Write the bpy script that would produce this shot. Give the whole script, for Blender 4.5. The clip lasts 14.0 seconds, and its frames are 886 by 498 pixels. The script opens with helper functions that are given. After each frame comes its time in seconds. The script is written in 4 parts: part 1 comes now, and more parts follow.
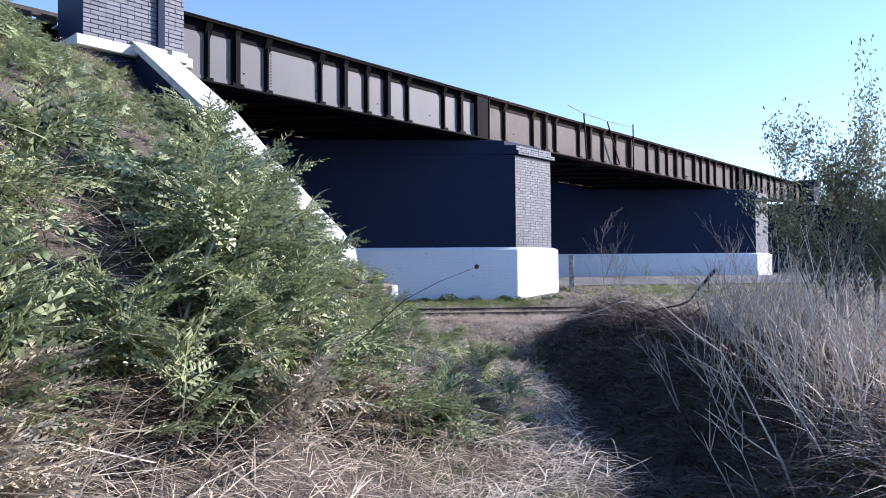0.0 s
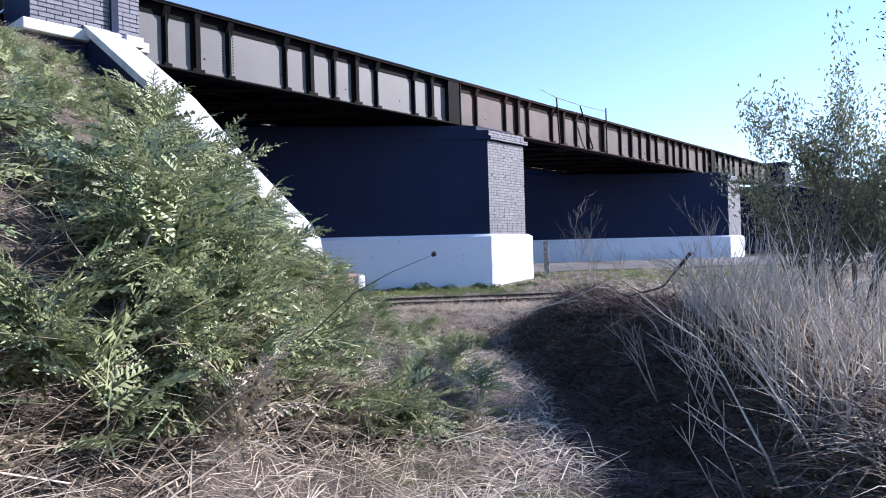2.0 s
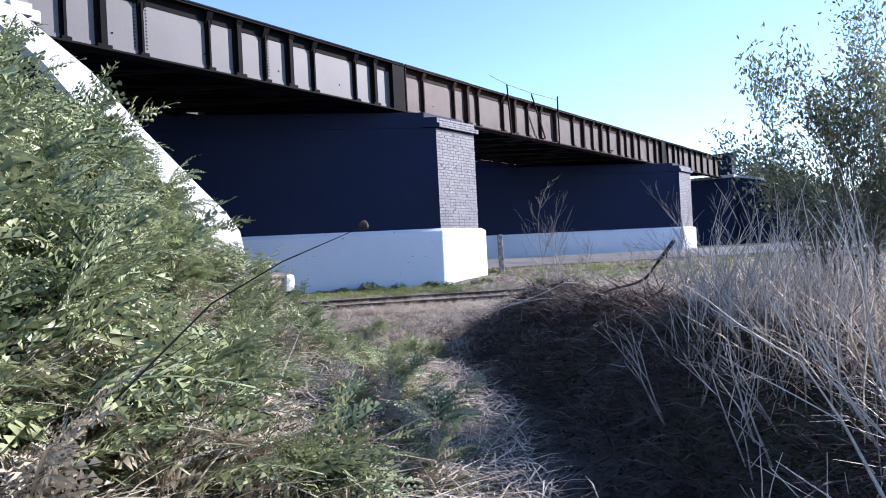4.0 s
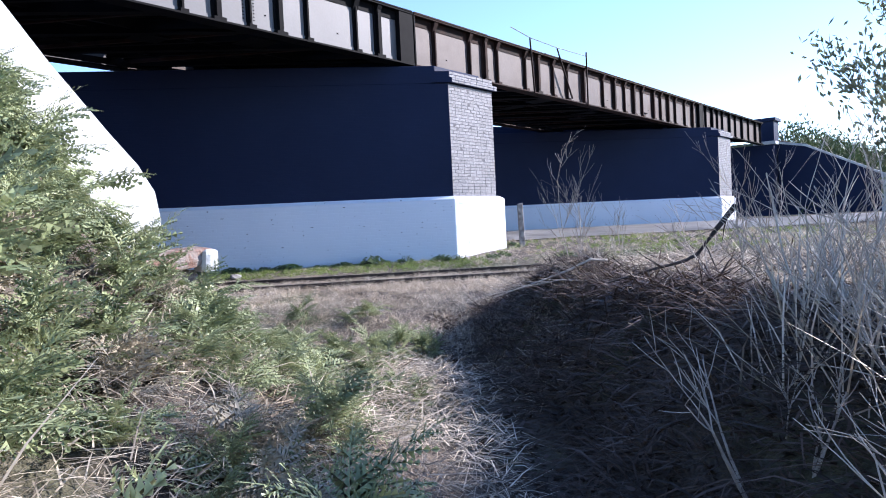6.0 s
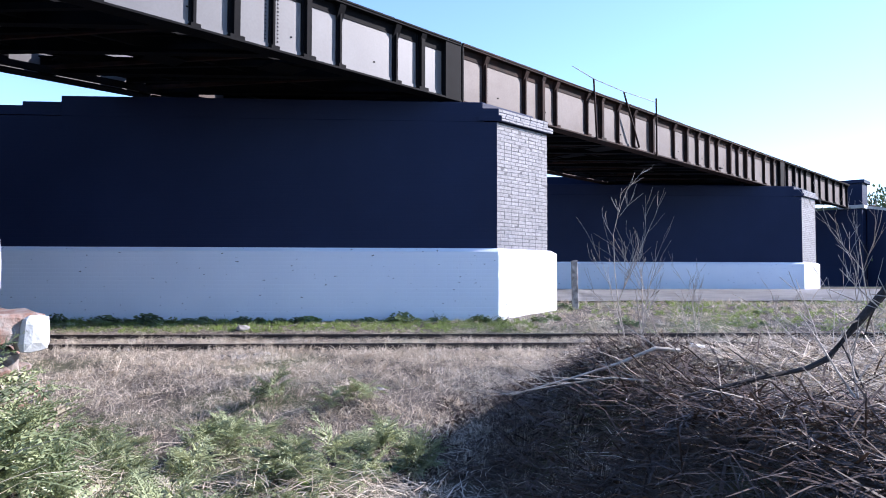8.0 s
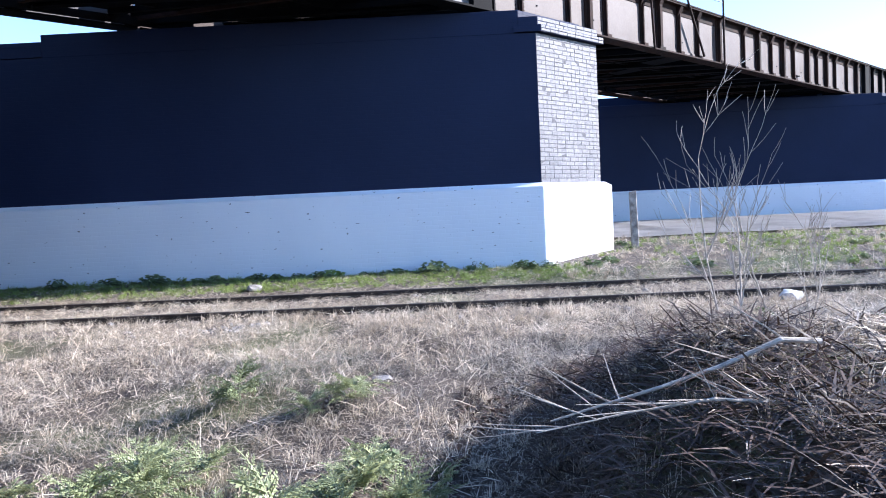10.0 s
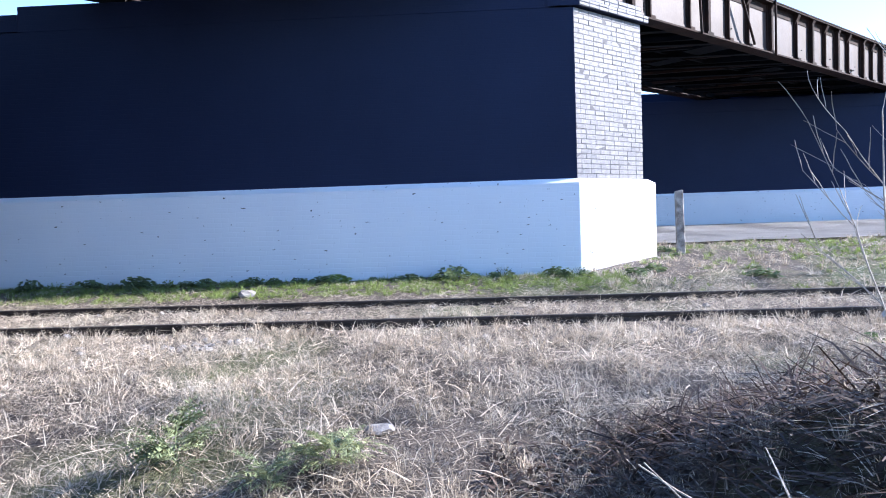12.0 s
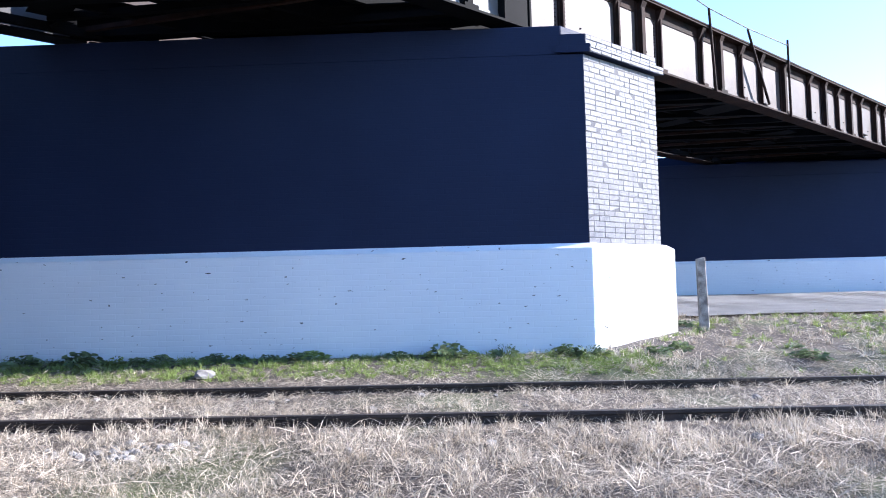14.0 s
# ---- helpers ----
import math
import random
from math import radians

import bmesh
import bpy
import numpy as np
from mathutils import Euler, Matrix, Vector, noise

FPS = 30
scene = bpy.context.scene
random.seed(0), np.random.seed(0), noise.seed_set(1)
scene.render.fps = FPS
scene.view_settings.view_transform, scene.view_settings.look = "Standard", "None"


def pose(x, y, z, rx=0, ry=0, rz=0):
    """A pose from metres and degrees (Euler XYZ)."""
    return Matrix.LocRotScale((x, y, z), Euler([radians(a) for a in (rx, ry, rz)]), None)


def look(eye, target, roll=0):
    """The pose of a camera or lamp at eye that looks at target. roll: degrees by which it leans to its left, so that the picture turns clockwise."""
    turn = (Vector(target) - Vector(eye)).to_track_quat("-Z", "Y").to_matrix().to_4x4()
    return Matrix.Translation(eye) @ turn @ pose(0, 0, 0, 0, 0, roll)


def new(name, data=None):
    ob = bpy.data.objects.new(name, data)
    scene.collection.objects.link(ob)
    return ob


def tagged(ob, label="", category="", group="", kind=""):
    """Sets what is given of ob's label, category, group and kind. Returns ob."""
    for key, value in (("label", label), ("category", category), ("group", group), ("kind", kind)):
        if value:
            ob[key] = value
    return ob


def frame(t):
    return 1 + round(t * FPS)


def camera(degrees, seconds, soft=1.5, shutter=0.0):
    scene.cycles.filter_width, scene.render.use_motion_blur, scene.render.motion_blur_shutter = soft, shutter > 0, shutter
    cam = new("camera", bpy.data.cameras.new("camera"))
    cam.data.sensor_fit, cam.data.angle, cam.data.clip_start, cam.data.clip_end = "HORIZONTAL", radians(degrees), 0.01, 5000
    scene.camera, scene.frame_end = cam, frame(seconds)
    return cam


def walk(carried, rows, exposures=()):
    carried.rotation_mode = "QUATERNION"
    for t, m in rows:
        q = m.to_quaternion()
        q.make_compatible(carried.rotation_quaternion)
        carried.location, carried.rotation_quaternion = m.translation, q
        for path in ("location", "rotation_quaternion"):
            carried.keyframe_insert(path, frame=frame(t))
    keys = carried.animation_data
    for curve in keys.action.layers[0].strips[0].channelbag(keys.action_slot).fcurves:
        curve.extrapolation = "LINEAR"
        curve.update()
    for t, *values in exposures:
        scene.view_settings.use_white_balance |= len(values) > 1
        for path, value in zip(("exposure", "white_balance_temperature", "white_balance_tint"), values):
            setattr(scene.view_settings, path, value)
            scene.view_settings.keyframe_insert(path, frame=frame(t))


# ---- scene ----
cam = camera(64.5, 14.0, 1.0)
PATH = [
    (0, (-3.689, -20.023, 0.914), (-3.536, -18.03, 0.965), -0.5),
    (0.5, (-3.657, -20.032, 0.927), (-3.523, -18.037, 0.964), -0.8),
    (1, (-3.695, -19.988, 0.92), (-3.477, -18.001, 0.986), -0.6),
    (1.5, (-3.697, -19.875, 0.922), (-3.406, -17.896, 0.96), -0.9),
    (2, (-3.568, -19.718, 0.911), (-3.349, -17.73, 0.927), -1.6),
    (2.5, (-3.49, -19.472, 0.891), (-3.302, -17.481, 0.897), -2.7),
    (3, (-3.472, -19.157, 0.891), (-3.149, -17.183, 0.933), -2.2),
    (5.5, (-2.966, -16.943, 0.771), (-2.593, -14.979, 0.709), -2.9),
    (6, (-2.698, -16.551, 0.794), (-2.417, -14.572, 0.725), -2.8),
    (6.5, (-2.414, -16.182, 0.819), (-2.204, -14.196, 0.714), -2.5),
    (7, (-2.237, -15.652, 0.852), (-2.013, -13.665, 0.817), -2.4),
    (7.5, (-2.035, -15.203, 0.889), (-2.001, -13.203, 0.902), -3.7),
    (8, (-2.005, -14.604, 0.878), (-1.891, -12.609, 0.956), 0.1),
    (10.5, (-1.564, -12.419, 1.021), (-1.628, -10.424, 0.898), -3.2),
    (11, (-1.585, -12.086, 1.024), (-1.64, -10.088, 0.971), -3.9),
    (11.5, (-1.674, -11.597, 0.972), (-1.92, -9.612, 0.981), -3.1),
    (12, (-1.665, -11.186, 0.912), (-1.759, -9.19, 0.823), -1.9),
    (12.5, (-1.677, -10.737, 0.863), (-1.856, -8.746, 0.843), -6.6),
    (13, (-1.731, -10.359, 0.928), (-1.837, -8.362, 0.967), -4.5),
    (13.5, (-1.781, -10.039, 0.951), (-1.767, -8.04, 1.0), -5.5),
    (14, (-1.73, -9.78, 0.946), (-1.8, -7.784, 1.045), -1.4),
]
walk(cam, [(t, look(eye, target, roll)) for t, eye, target, roll in PATH], [(0.0, 1.04, 5700, 20), (3.0, 1.08, 5700, 20), (6.5, 1.36, 5650, 19), (8.0, 1.4, 5650, 20), (10.5, 1.74, 5550, 16), (14.0, 1.78, 5550, 16)])

# ---- world and light ----
SUN_ELEV, SUN_AZ = radians(27), radians(8)
world = bpy.data.worlds.new("sky")
scene.world = world
world.use_nodes = True
wn = world.node_tree.nodes
sky = wn.new("ShaderNodeTexSky")
sky.sky_type, sky.sun_disc = "NISHITA", False
sky.sun_elevation, sky.sun_rotation = SUN_ELEV, radians(90) - SUN_AZ
sky.air_density, sky.dust_density, sky.ozone_density = 1.0, 0.1, 2.8
world.node_tree.links.new(sky.outputs[0], wn["Background"].inputs[0])
wn["Background"].inputs[1].default_value = 0.127
sun_data = bpy.data.lights.new("sun", "SUN")
sun_data.energy, sun_data.angle, sun_data.color = 5.0, radians(0.53), (1.0, 0.91, 0.78)
sun = new("sun", sun_data)
SUN_DIR = Vector((math.cos(SUN_ELEV) * math.cos(SUN_AZ), math.cos(SUN_ELEV) * math.sin(SUN_AZ), math.sin(SUN_ELEV)))
sun.matrix_world = look(SUN_DIR * 60, (0, 0, 0))


# ---- materials ----
def mat(name, base, dark=None, scale=6.0, rough=0.8, metal=0.0, bump=0.3, fine=60.0, spread=0.5, random_tint=0.0, island_tint=0.0, detail=0.01, gloss=0.5):
    """A surface with stains at one scale and grain at another, between two colours."""
    m = bpy.data.materials.new(name)
    m.use_nodes = True
    nt = m.node_tree
    n, l = nt.nodes, nt.links
    b = n["Principled BSDF"]
    b.inputs["Roughness"].default_value, b.inputs["Metallic"].default_value = rough, metal
    b.inputs["Specular IOR Level"].default_value = gloss
    dark = dark or tuple(c * 0.6 for c in base)
    geo = n.new("ShaderNodeNewGeometry")
    big, small = n.new("ShaderNodeTexNoise"), n.new("ShaderNodeTexNoise")
    for tex, s in ((big, scale), (small, fine)):
        tex.inputs["Scale"].default_value, tex.inputs["Detail"].default_value = s, 5
        l.new(geo.outputs["Position"], tex.inputs["Vector"])
    add = n.new("ShaderNodeMath")
    add.operation = "MULTIPLY_ADD"
    add.inputs[1].default_value, add.inputs[2].default_value = 0.35, 0.0
    l.new(small.outputs[0], add.inputs[0])
    add2 = n.new("ShaderNodeMath")
    add2.operation = "ADD"
    l.new(big.outputs[0], add2.inputs[0])
    l.new(add.outputs[0], add2.inputs[1])
    ramp = n.new("ShaderNodeMapRange")
    ramp.inputs[1].default_value, ramp.inputs[2].default_value = 0.67 - spread * 0.4, 0.67 + spread * 0.4
    l.new(add2.outputs[0], ramp.inputs[0])
    mix = n.new("ShaderNodeMix")
    mix.data_type = "RGBA"
    mix.inputs[6].default_value, mix.inputs[7].default_value = (*dark, 1), (*base, 1)
    l.new(ramp.outputs[0], mix.inputs[0])
    out = mix.outputs[2]
    for amount, kind in ((random_tint, 0), (island_tint, 1)):
        if amount:
            if kind == 0:
                src = n.new("ShaderNodeObjectInfo").outputs["Random"]
            else:
                src = geo.outputs["Random Per Island"]
            hsv = n.new("ShaderNodeHueSaturation")
            rng = n.new("ShaderNodeMapRange")
            rng.inputs[3].default_value, rng.inputs[4].default_value = 1 - amount, 1 + amount
            l.new(src, rng.inputs[0])
            l.new(rng.outputs[0], hsv.inputs["Value"])
            l.new(out, hsv.inputs["Color"])
            out = hsv.outputs[0]
    l.new(out, b.inputs["Base Color"])
    if bump:
        bp = n.new("ShaderNodeBump")
        bp.inputs["Strength"].default_value, bp.inputs["Distance"].default_value = bump, detail
        l.new(small.outputs[0], bp.inputs["Height"])
        l.new(bp.outputs[0], b.inputs["Normal"])
    return m


def leafy(name, base, dark, scale=1.5, tint=0.35, through_light=0.35, rough=0.55, gloss=0.25):
    """Thin leaves or stalks: colour varies leaf by leaf and patch by patch, light passes through."""
    m = mat(name, base, dark, scale, rough, 0, 0, 30, 0.7, 0, tint, gloss=gloss)
    n, l = m.node_tree.nodes, m.node_tree.links
    b = n["Principled BSDF"]
    tr = n.new("ShaderNodeBsdfTranslucent")
    l.new(b.inputs["Base Color"].links[0].from_socket, tr.inputs[0])
    mx = n.new("ShaderNodeMixShader")
    mx.inputs[0].default_value = through_light
    l.new(b.outputs[0], mx.inputs[1])
    l.new(tr.outputs[0], mx.inputs[2])
    l.new(mx.outputs[0], n["Material Output"].inputs[0])
    return m


def painted_wall(name, base, dark, chips=0.0, chip_colour=(0.05, 0.05, 0.05), rough=0.6, courses=0.3):
    """Paint over brickwork: the courses show as faint relief, with small chips out of the paint."""
    m = mat(name, base, dark, 0.7, rough, 0, 0.2, 45, 0.9, detail=0.006, gloss=0.12)
    n, l = m.node_tree.nodes, m.node_tree.links
    b = n["Principled BSDF"]
    geo = n.new("ShaderNodeNewGeometry")
    sep = n.new("ShaderNodeSeparateXYZ")
    l.new(geo.outputs["Position"], sep.inputs[0])
    comb = n.new("ShaderNodeCombineXYZ")
    l.new(sep.outputs[0], comb.inputs[0])
    l.new(sep.outputs[2], comb.inputs[1])
    brick = n.new("ShaderNodeTexBrick")
    brick.inputs["Scale"].default_value = 1.0
    brick.inputs["Brick Width"].default_value, brick.inputs["Row Height"].default_value = 0.24, 0.079
    brick.inputs["Mortar Size"].default_value, brick.inputs["Mortar Smooth"].default_value = 0.006, 0.6
    l.new(comb.outputs[0], brick.inputs["Vector"])
    bp = n.new("ShaderNodeBump")
    bp.inputs["Strength"].default_value, bp.inputs["Distance"].default_value, bp.invert = courses, 0.008, True
    l.new(brick.outputs["Fac"], bp.inputs["Height"])
    old = b.inputs["Normal"].links[0].from_socket
    l.new(old, bp.inputs["Normal"])
    l.new(bp.outputs[0], b.inputs["Normal"])
    if chips:
        mp = n.new("ShaderNodeMapping")
        mp.inputs["Scale"].default_value = (1.0, 1.0, 2.6)
        l.new(geo.outputs["Position"], mp.inputs[0])
        tex = n.new("ShaderNodeTexNoise")
        tex.inputs["Scale"].default_value, tex.inputs["Detail"].default_value = 9.0, 3
        l.new(mp.outputs[0], tex.inputs["Vector"])
        th = n.new("ShaderNodeMath")
        th.operation = "GREATER_THAN"
        th.inputs[1].default_value = chips
        l.new(tex.outputs[0], th.inputs[0])
        mx = n.new("ShaderNodeMix")
        mx.data_type = "RGBA"
        mx.inputs[7].default_value = (*chip_colour, 1)
        l.new(th.outputs[0], mx.inputs[0])
        l.new(b.inputs["Base Color"].links[0].from_socket, mx.inputs[6])
        l.new(mx.outputs[2], b.inputs["Base Color"])
    return m


WHITE = painted_wall("white_paint", (0.77, 0.81, 0.87), (0.67, 0.71, 0.78), 0.70, (0.10, 0.10, 0.11), 0.7, 0.35)
WHITE_COPING = mat("white_coping_paint", (0.60, 0.61, 0.61), (0.40, 0.40, 0.39), 2.2, 0.8, 0, 0.5, 30, 0.55)
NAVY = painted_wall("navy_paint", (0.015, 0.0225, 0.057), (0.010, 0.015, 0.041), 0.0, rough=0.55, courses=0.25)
# Sun glare on the brick ends is put into these paler colours.
SUNLIT_BRICK = mat("sunlit_painted_brick", (0.235, 0.234, 0.248), (0.16, 0.159, 0.172), 11, 0.6, 0, 0.8, 70, 0.6, 0.12, 0, 0.010, 0.3)
SUNLIT_GREY_BRICK = mat("sunlit_grey_painted_brick", (0.15, 0.155, 0.18), (0.10, 0.105, 0.13), 9, 0.5, 0, 0.5, 90, 0.7, 0.15, 0, 0.006)
SUNLIT_JOINT = mat("sunlit_painted_joint", (0.11, 0.11, 0.12), (0.07, 0.07, 0.08), 9, 0.8, 0, 0.5, 90)
# Web steel: the sun's sheen on dark paint is put into the colour.
STEEL_SUNLIT = mat("steel_paint_sunlit", (0.145, 0.142, 0.146), (0.105, 0.102, 0.105), 0.8, 0.5, 0, 0.25, 25, 0.8, detail=0.004, gloss=0.25)
STEEL_RUSTY_SUNLIT = mat("rusty_steel_sunlit", (0.108, 0.086, 0.078), (0.052, 0.032, 0.026), 1.3, 0.55, 0, 0.35, 25, 0.8, detail=0.005, gloss=0.25)
# Near-black that also carries the shade on girder edges and deck steel.
BLACK_SHADED = mat("black_paint_shaded", (0.007, 0.007, 0.008), (0.004, 0.004, 0.005), 3, 0.7, 0, 0.2, gloss=0.06)
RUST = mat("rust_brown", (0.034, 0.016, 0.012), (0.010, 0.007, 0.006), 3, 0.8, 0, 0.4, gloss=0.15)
TIMBER = mat("old_timber", (0.05, 0.04, 0.034), (0.022, 0.018, 0.015), 5, 0.85, 0, 0.6, 70)
POST_WOOD = mat("weathered_post_wood", (0.36, 0.33, 0.30), (0.12, 0.10, 0.09), 7, 0.85, 0, 0.7, 60, 0.4)
RAIL = mat("dark_rail_steel", (0.055, 0.042, 0.036), (0.025, 0.020, 0.018), 6, 0.6, 0.3, 0.4, 60)
RED_BRICK = mat("broken_red_brick", (0.20, 0.115, 0.085), (0.27, 0.235, 0.21), 12, 0.9, 0, 0.8, 50, 0.3, 0.2)
MORTAR = mat("crumbling_mortar", (0.25, 0.22, 0.195), (0.13, 0.11, 0.095), 14, 0.95, 0, 0.9, 50, 0.4)
ASPHALT = mat("worn_grey_asphalt", (0.36, 0.35, 0.35), (0.25, 0.245, 0.245), 1.5, 0.9, 0, 0.5, 90, 0.6)
STONE = mat("grey_ballast_stone", (0.30, 0.285, 0.27), (0.16, 0.15, 0.145), 12, 0.9, 0, 0.7, 60, 0.5, 0.25)
BARK = mat("grey_bark", (0.20, 0.17, 0.15), (0.09, 0.075, 0.065), 14, 0.9, 0, 0.7, 80, 0.5)
DEAD_WOOD = mat("bleached_dead_wood", (0.50, 0.45, 0.39), (0.26, 0.22, 0.19), 14, 0.85, 0, 0.6, 90, 0.5)
PALE_STALK = mat("sun_bleached_stalk", (0.66, 0.61, 0.54), (0.40, 0.35, 0.30), 14, 0.8, 0, 0.5, 90, 0.5)
CHARRED = mat("dark_dead_wood", (0.05, 0.04, 0.037), (0.02, 0.017, 0.016), 14, 0.9, 0, 0.6, 90, 0.5)
STRAW = leafy("dry_straw", (0.70, 0.61, 0.49), (0.29, 0.23, 0.17), 1.6, 0.62, 0.15)
STRAW_PALE = leafy("pale_dry_grass", (0.69, 0.615, 0.505), (0.34, 0.275, 0.205), 1.3, 0.45, 0.25)
# Dead brush, darkened to hold the shade of the hollow and mound slope.
BRUSH_SHADED = leafy("dead_brush_shaded", (0.12, 0.082, 0.064), (0.032, 0.023, 0.019), 1.4, 0.6, 0.05)
GRASS = leafy("green_grass", (0.30, 0.37, 0.11), (0.15, 0.21, 0.06), 1.6, 0.35, 0.35)
DEAD_FERN = leafy("withered_fern", (0.50, 0.44, 0.35), (0.24, 0.21, 0.14), 1.6, 0.4, 0.2)
FERN = leafy("hemlock_leaf", (0.43, 0.465, 0.25), (0.095, 0.135, 0.06), 2.2, 0.5, 0.25, 0.42, 0.5)
WEED = leafy("weed_leaf", (0.22, 0.27, 0.14), (0.07, 0.11, 0.05), 3, 0.4, 0.3)
TREE_LEAF = leafy("sapling_leaf", (0.27, 0.28, 0.17), (0.10, 0.12, 0.075), 2, 0.45, 0.3)
FAR_LEAF = leafy("far_leaf", (0.07, 0.10, 0.04), (0.03, 0.05, 0.022), 0.4, 0.4, 0.2)


def ground_material():
    m = mat("dry_littered_earth", (0.13, 0.104, 0.083), (0.04, 0.032, 0.027), 1.3, 0.95, 0, 0.9, 45, 0.8, detail=0.03)
    n, l = m.node_tree.nodes, m.node_tree.links
    b = n["Principled BSDF"]
    tex = n.new("ShaderNodeTexNoise")
    tex.inputs["Scale"].default_value, tex.inputs["Detail"].default_value = 0.35, 6
    geo = n.new("ShaderNodeNewGeometry")
    l.new(geo.outputs["Position"], tex.inputs["Vector"])
    rng = n.new("ShaderNodeMapRange")
    rng.inputs[1].default_value, rng.inputs[2].default_value = 0.5, 0.62
    l.new(tex.outputs[0], rng.inputs[0])
    mx = n.new("ShaderNodeMix")
    mx.data_type = "RGBA"
    mx.inputs[7].default_value = (0.085, 0.095, 0.04, 1)
    l.new(rng.outputs[0], mx.inputs[0])
    l.new(b.inputs["Base Color"].links[0].from_socket, mx.inputs[6])
    l.new(mx.outputs[2], b.inputs["Base Color"])
    return m


GROUND = ground_material()


# ---- mesh helpers ----
THETA = radians(43.5)                                   # the bridge crosses the piers at a skew
U = Vector((math.cos(THETA), math.sin(THETA), 0))       # along the bridge
N = Vector((math.sin(THETA), -math.cos(THETA), 0))      # out of its near side
COT = math.cos(THETA) / math.sin(THETA)


def bw(u, n, z):
    return U * u + N * n + Vector((0, 0, z))


def thing(name, label, category, group="", kind="", at=(0, 0, 0)):
    ob = new(name)
    ob.location = at
    ob.empty_display_size = 0.2
    return tagged(ob, label, category, group, kind)


def part(name, bm, material, parent, label=""):
    me = bpy.data.meshes.new(name)
    bmesh.ops.recalc_face_normals(bm, faces=bm.faces)
    bm.to_mesh(me)
    bm.free()
    me.materials.append(material)
    ob = new(name, me)
    if parent:
        ob.parent = parent
        ob.matrix_parent_inverse = Matrix.Translation(-parent.location)
    return tagged(ob, label)


def hexa(bm, low, high):
    """A solid between a lower ring and an upper ring of corners."""
    a, b = [bm.verts.new(p) for p in low], [bm.verts.new(p) for p in high]
    k = len(a)
    bm.faces.new(a[::-1])
    bm.faces.new(b)
    for i in range(k):
        bm.faces.new((a[i], a[(i + 1) % k], b[(i + 1) % k], b[i]))
    return bm


def bevelled(bm, width, segments=1):
    bmesh.ops.bevel(bm, geom=list(bm.edges), offset=width, segments=segments, affect="EDGES", profile=0.6)
    return bm


def ubox(bm, u0, u1, n0, n1, z0, z1):
    """A box square to the bridge."""
    low = [bw(u0, n0, z0), bw(u1, n0, z0), bw(u1, n1, z0), bw(u0, n1, z0)]
    return hexa(bm, low, [p + Vector((0, 0, z1 - z0)) for p in low])


def skewed(bm, ox, oy, xa, xb, ya, yb, za, zb):
    """A block whose ends run along the bridge and whose faces run along the piers."""
    low = [Vector((ox + x + y * COT, oy + y, za)) for x, y in ((xa, ya), (xb, ya), (xb, yb), (xa, yb))]
    return hexa(bm, low, [p + Vector((0, 0, zb - za)) for p in low])


def tube(bm, pts, radii, sides=6):
    """A tapering limb through the points."""
    pts = [Vector(p) for p in pts]
    rings = []
    for i, p in enumerate(pts):
        d = (pts[min(i + 1, len(pts) - 1)] - pts[max(i - 1, 0)]).normalized()
        a = d.orthogonal().normalized()
        b = d.cross(a)
        r = radii[i]
        rings.append([bm.verts.new(p + a * (r * math.cos(6.2832 * k / sides)) + b * (r * math.sin(6.2832 * k / sides))) for k in range(sides)])
    for r0, r1 in zip(rings, rings[1:]):
        for k in range(sides):
            bm.faces.new((r0[k], r0[(k + 1) % sides], r1[(k + 1) % sides], r1[k]))
    bm.faces.new(rings[0][::-1])
    bm.faces.new(rings[-1])
    return bm


def raw_mesh(name, verts, faces, material, smooth=False):
    me = bpy.data.meshes.new(name)
    verts, faces = np.asarray(verts, np.float32), np.asarray(faces, np.int32)
    me.vertices.add(len(verts))
    me.vertices.foreach_set("co", verts.ravel())
    k = faces.shape[1]
    me.loops.add(faces.size)
    me.loops.foreach_set("vertex_index", faces.ravel())
    me.polygons.add(len(faces))
    me.polygons.foreach_set("loop_start", np.arange(0, faces.size, k, dtype=np.int32))
    me.update(calc_edges=True)
    if smooth:
        me.polygons.foreach_set("use_smooth", np.ones(len(faces), bool))
    me.materials.append(material)
    return me


# ---- the lie of the land ----
def smooth_step(t):
    t = np.clip(t, 0, 1)
    return t * t * (3 - 2 * t)


def path_x(y):
    return np.interp(y, [-30, -20, -19, -17, -16, -15, -12.4, -9.8, -7], [-6.0, -3.7, -3.45, -3.0, -2.4, -2.0, -1.5, -1.5, -1.2])


def hollow_x(y):
    """The trodden hollow, a step to the side of the higher straw at first."""
    return path_x(y) + np.interp(y, [-19, -17, -15, -13], [0.4, 0.5, 0.45, 0.0])


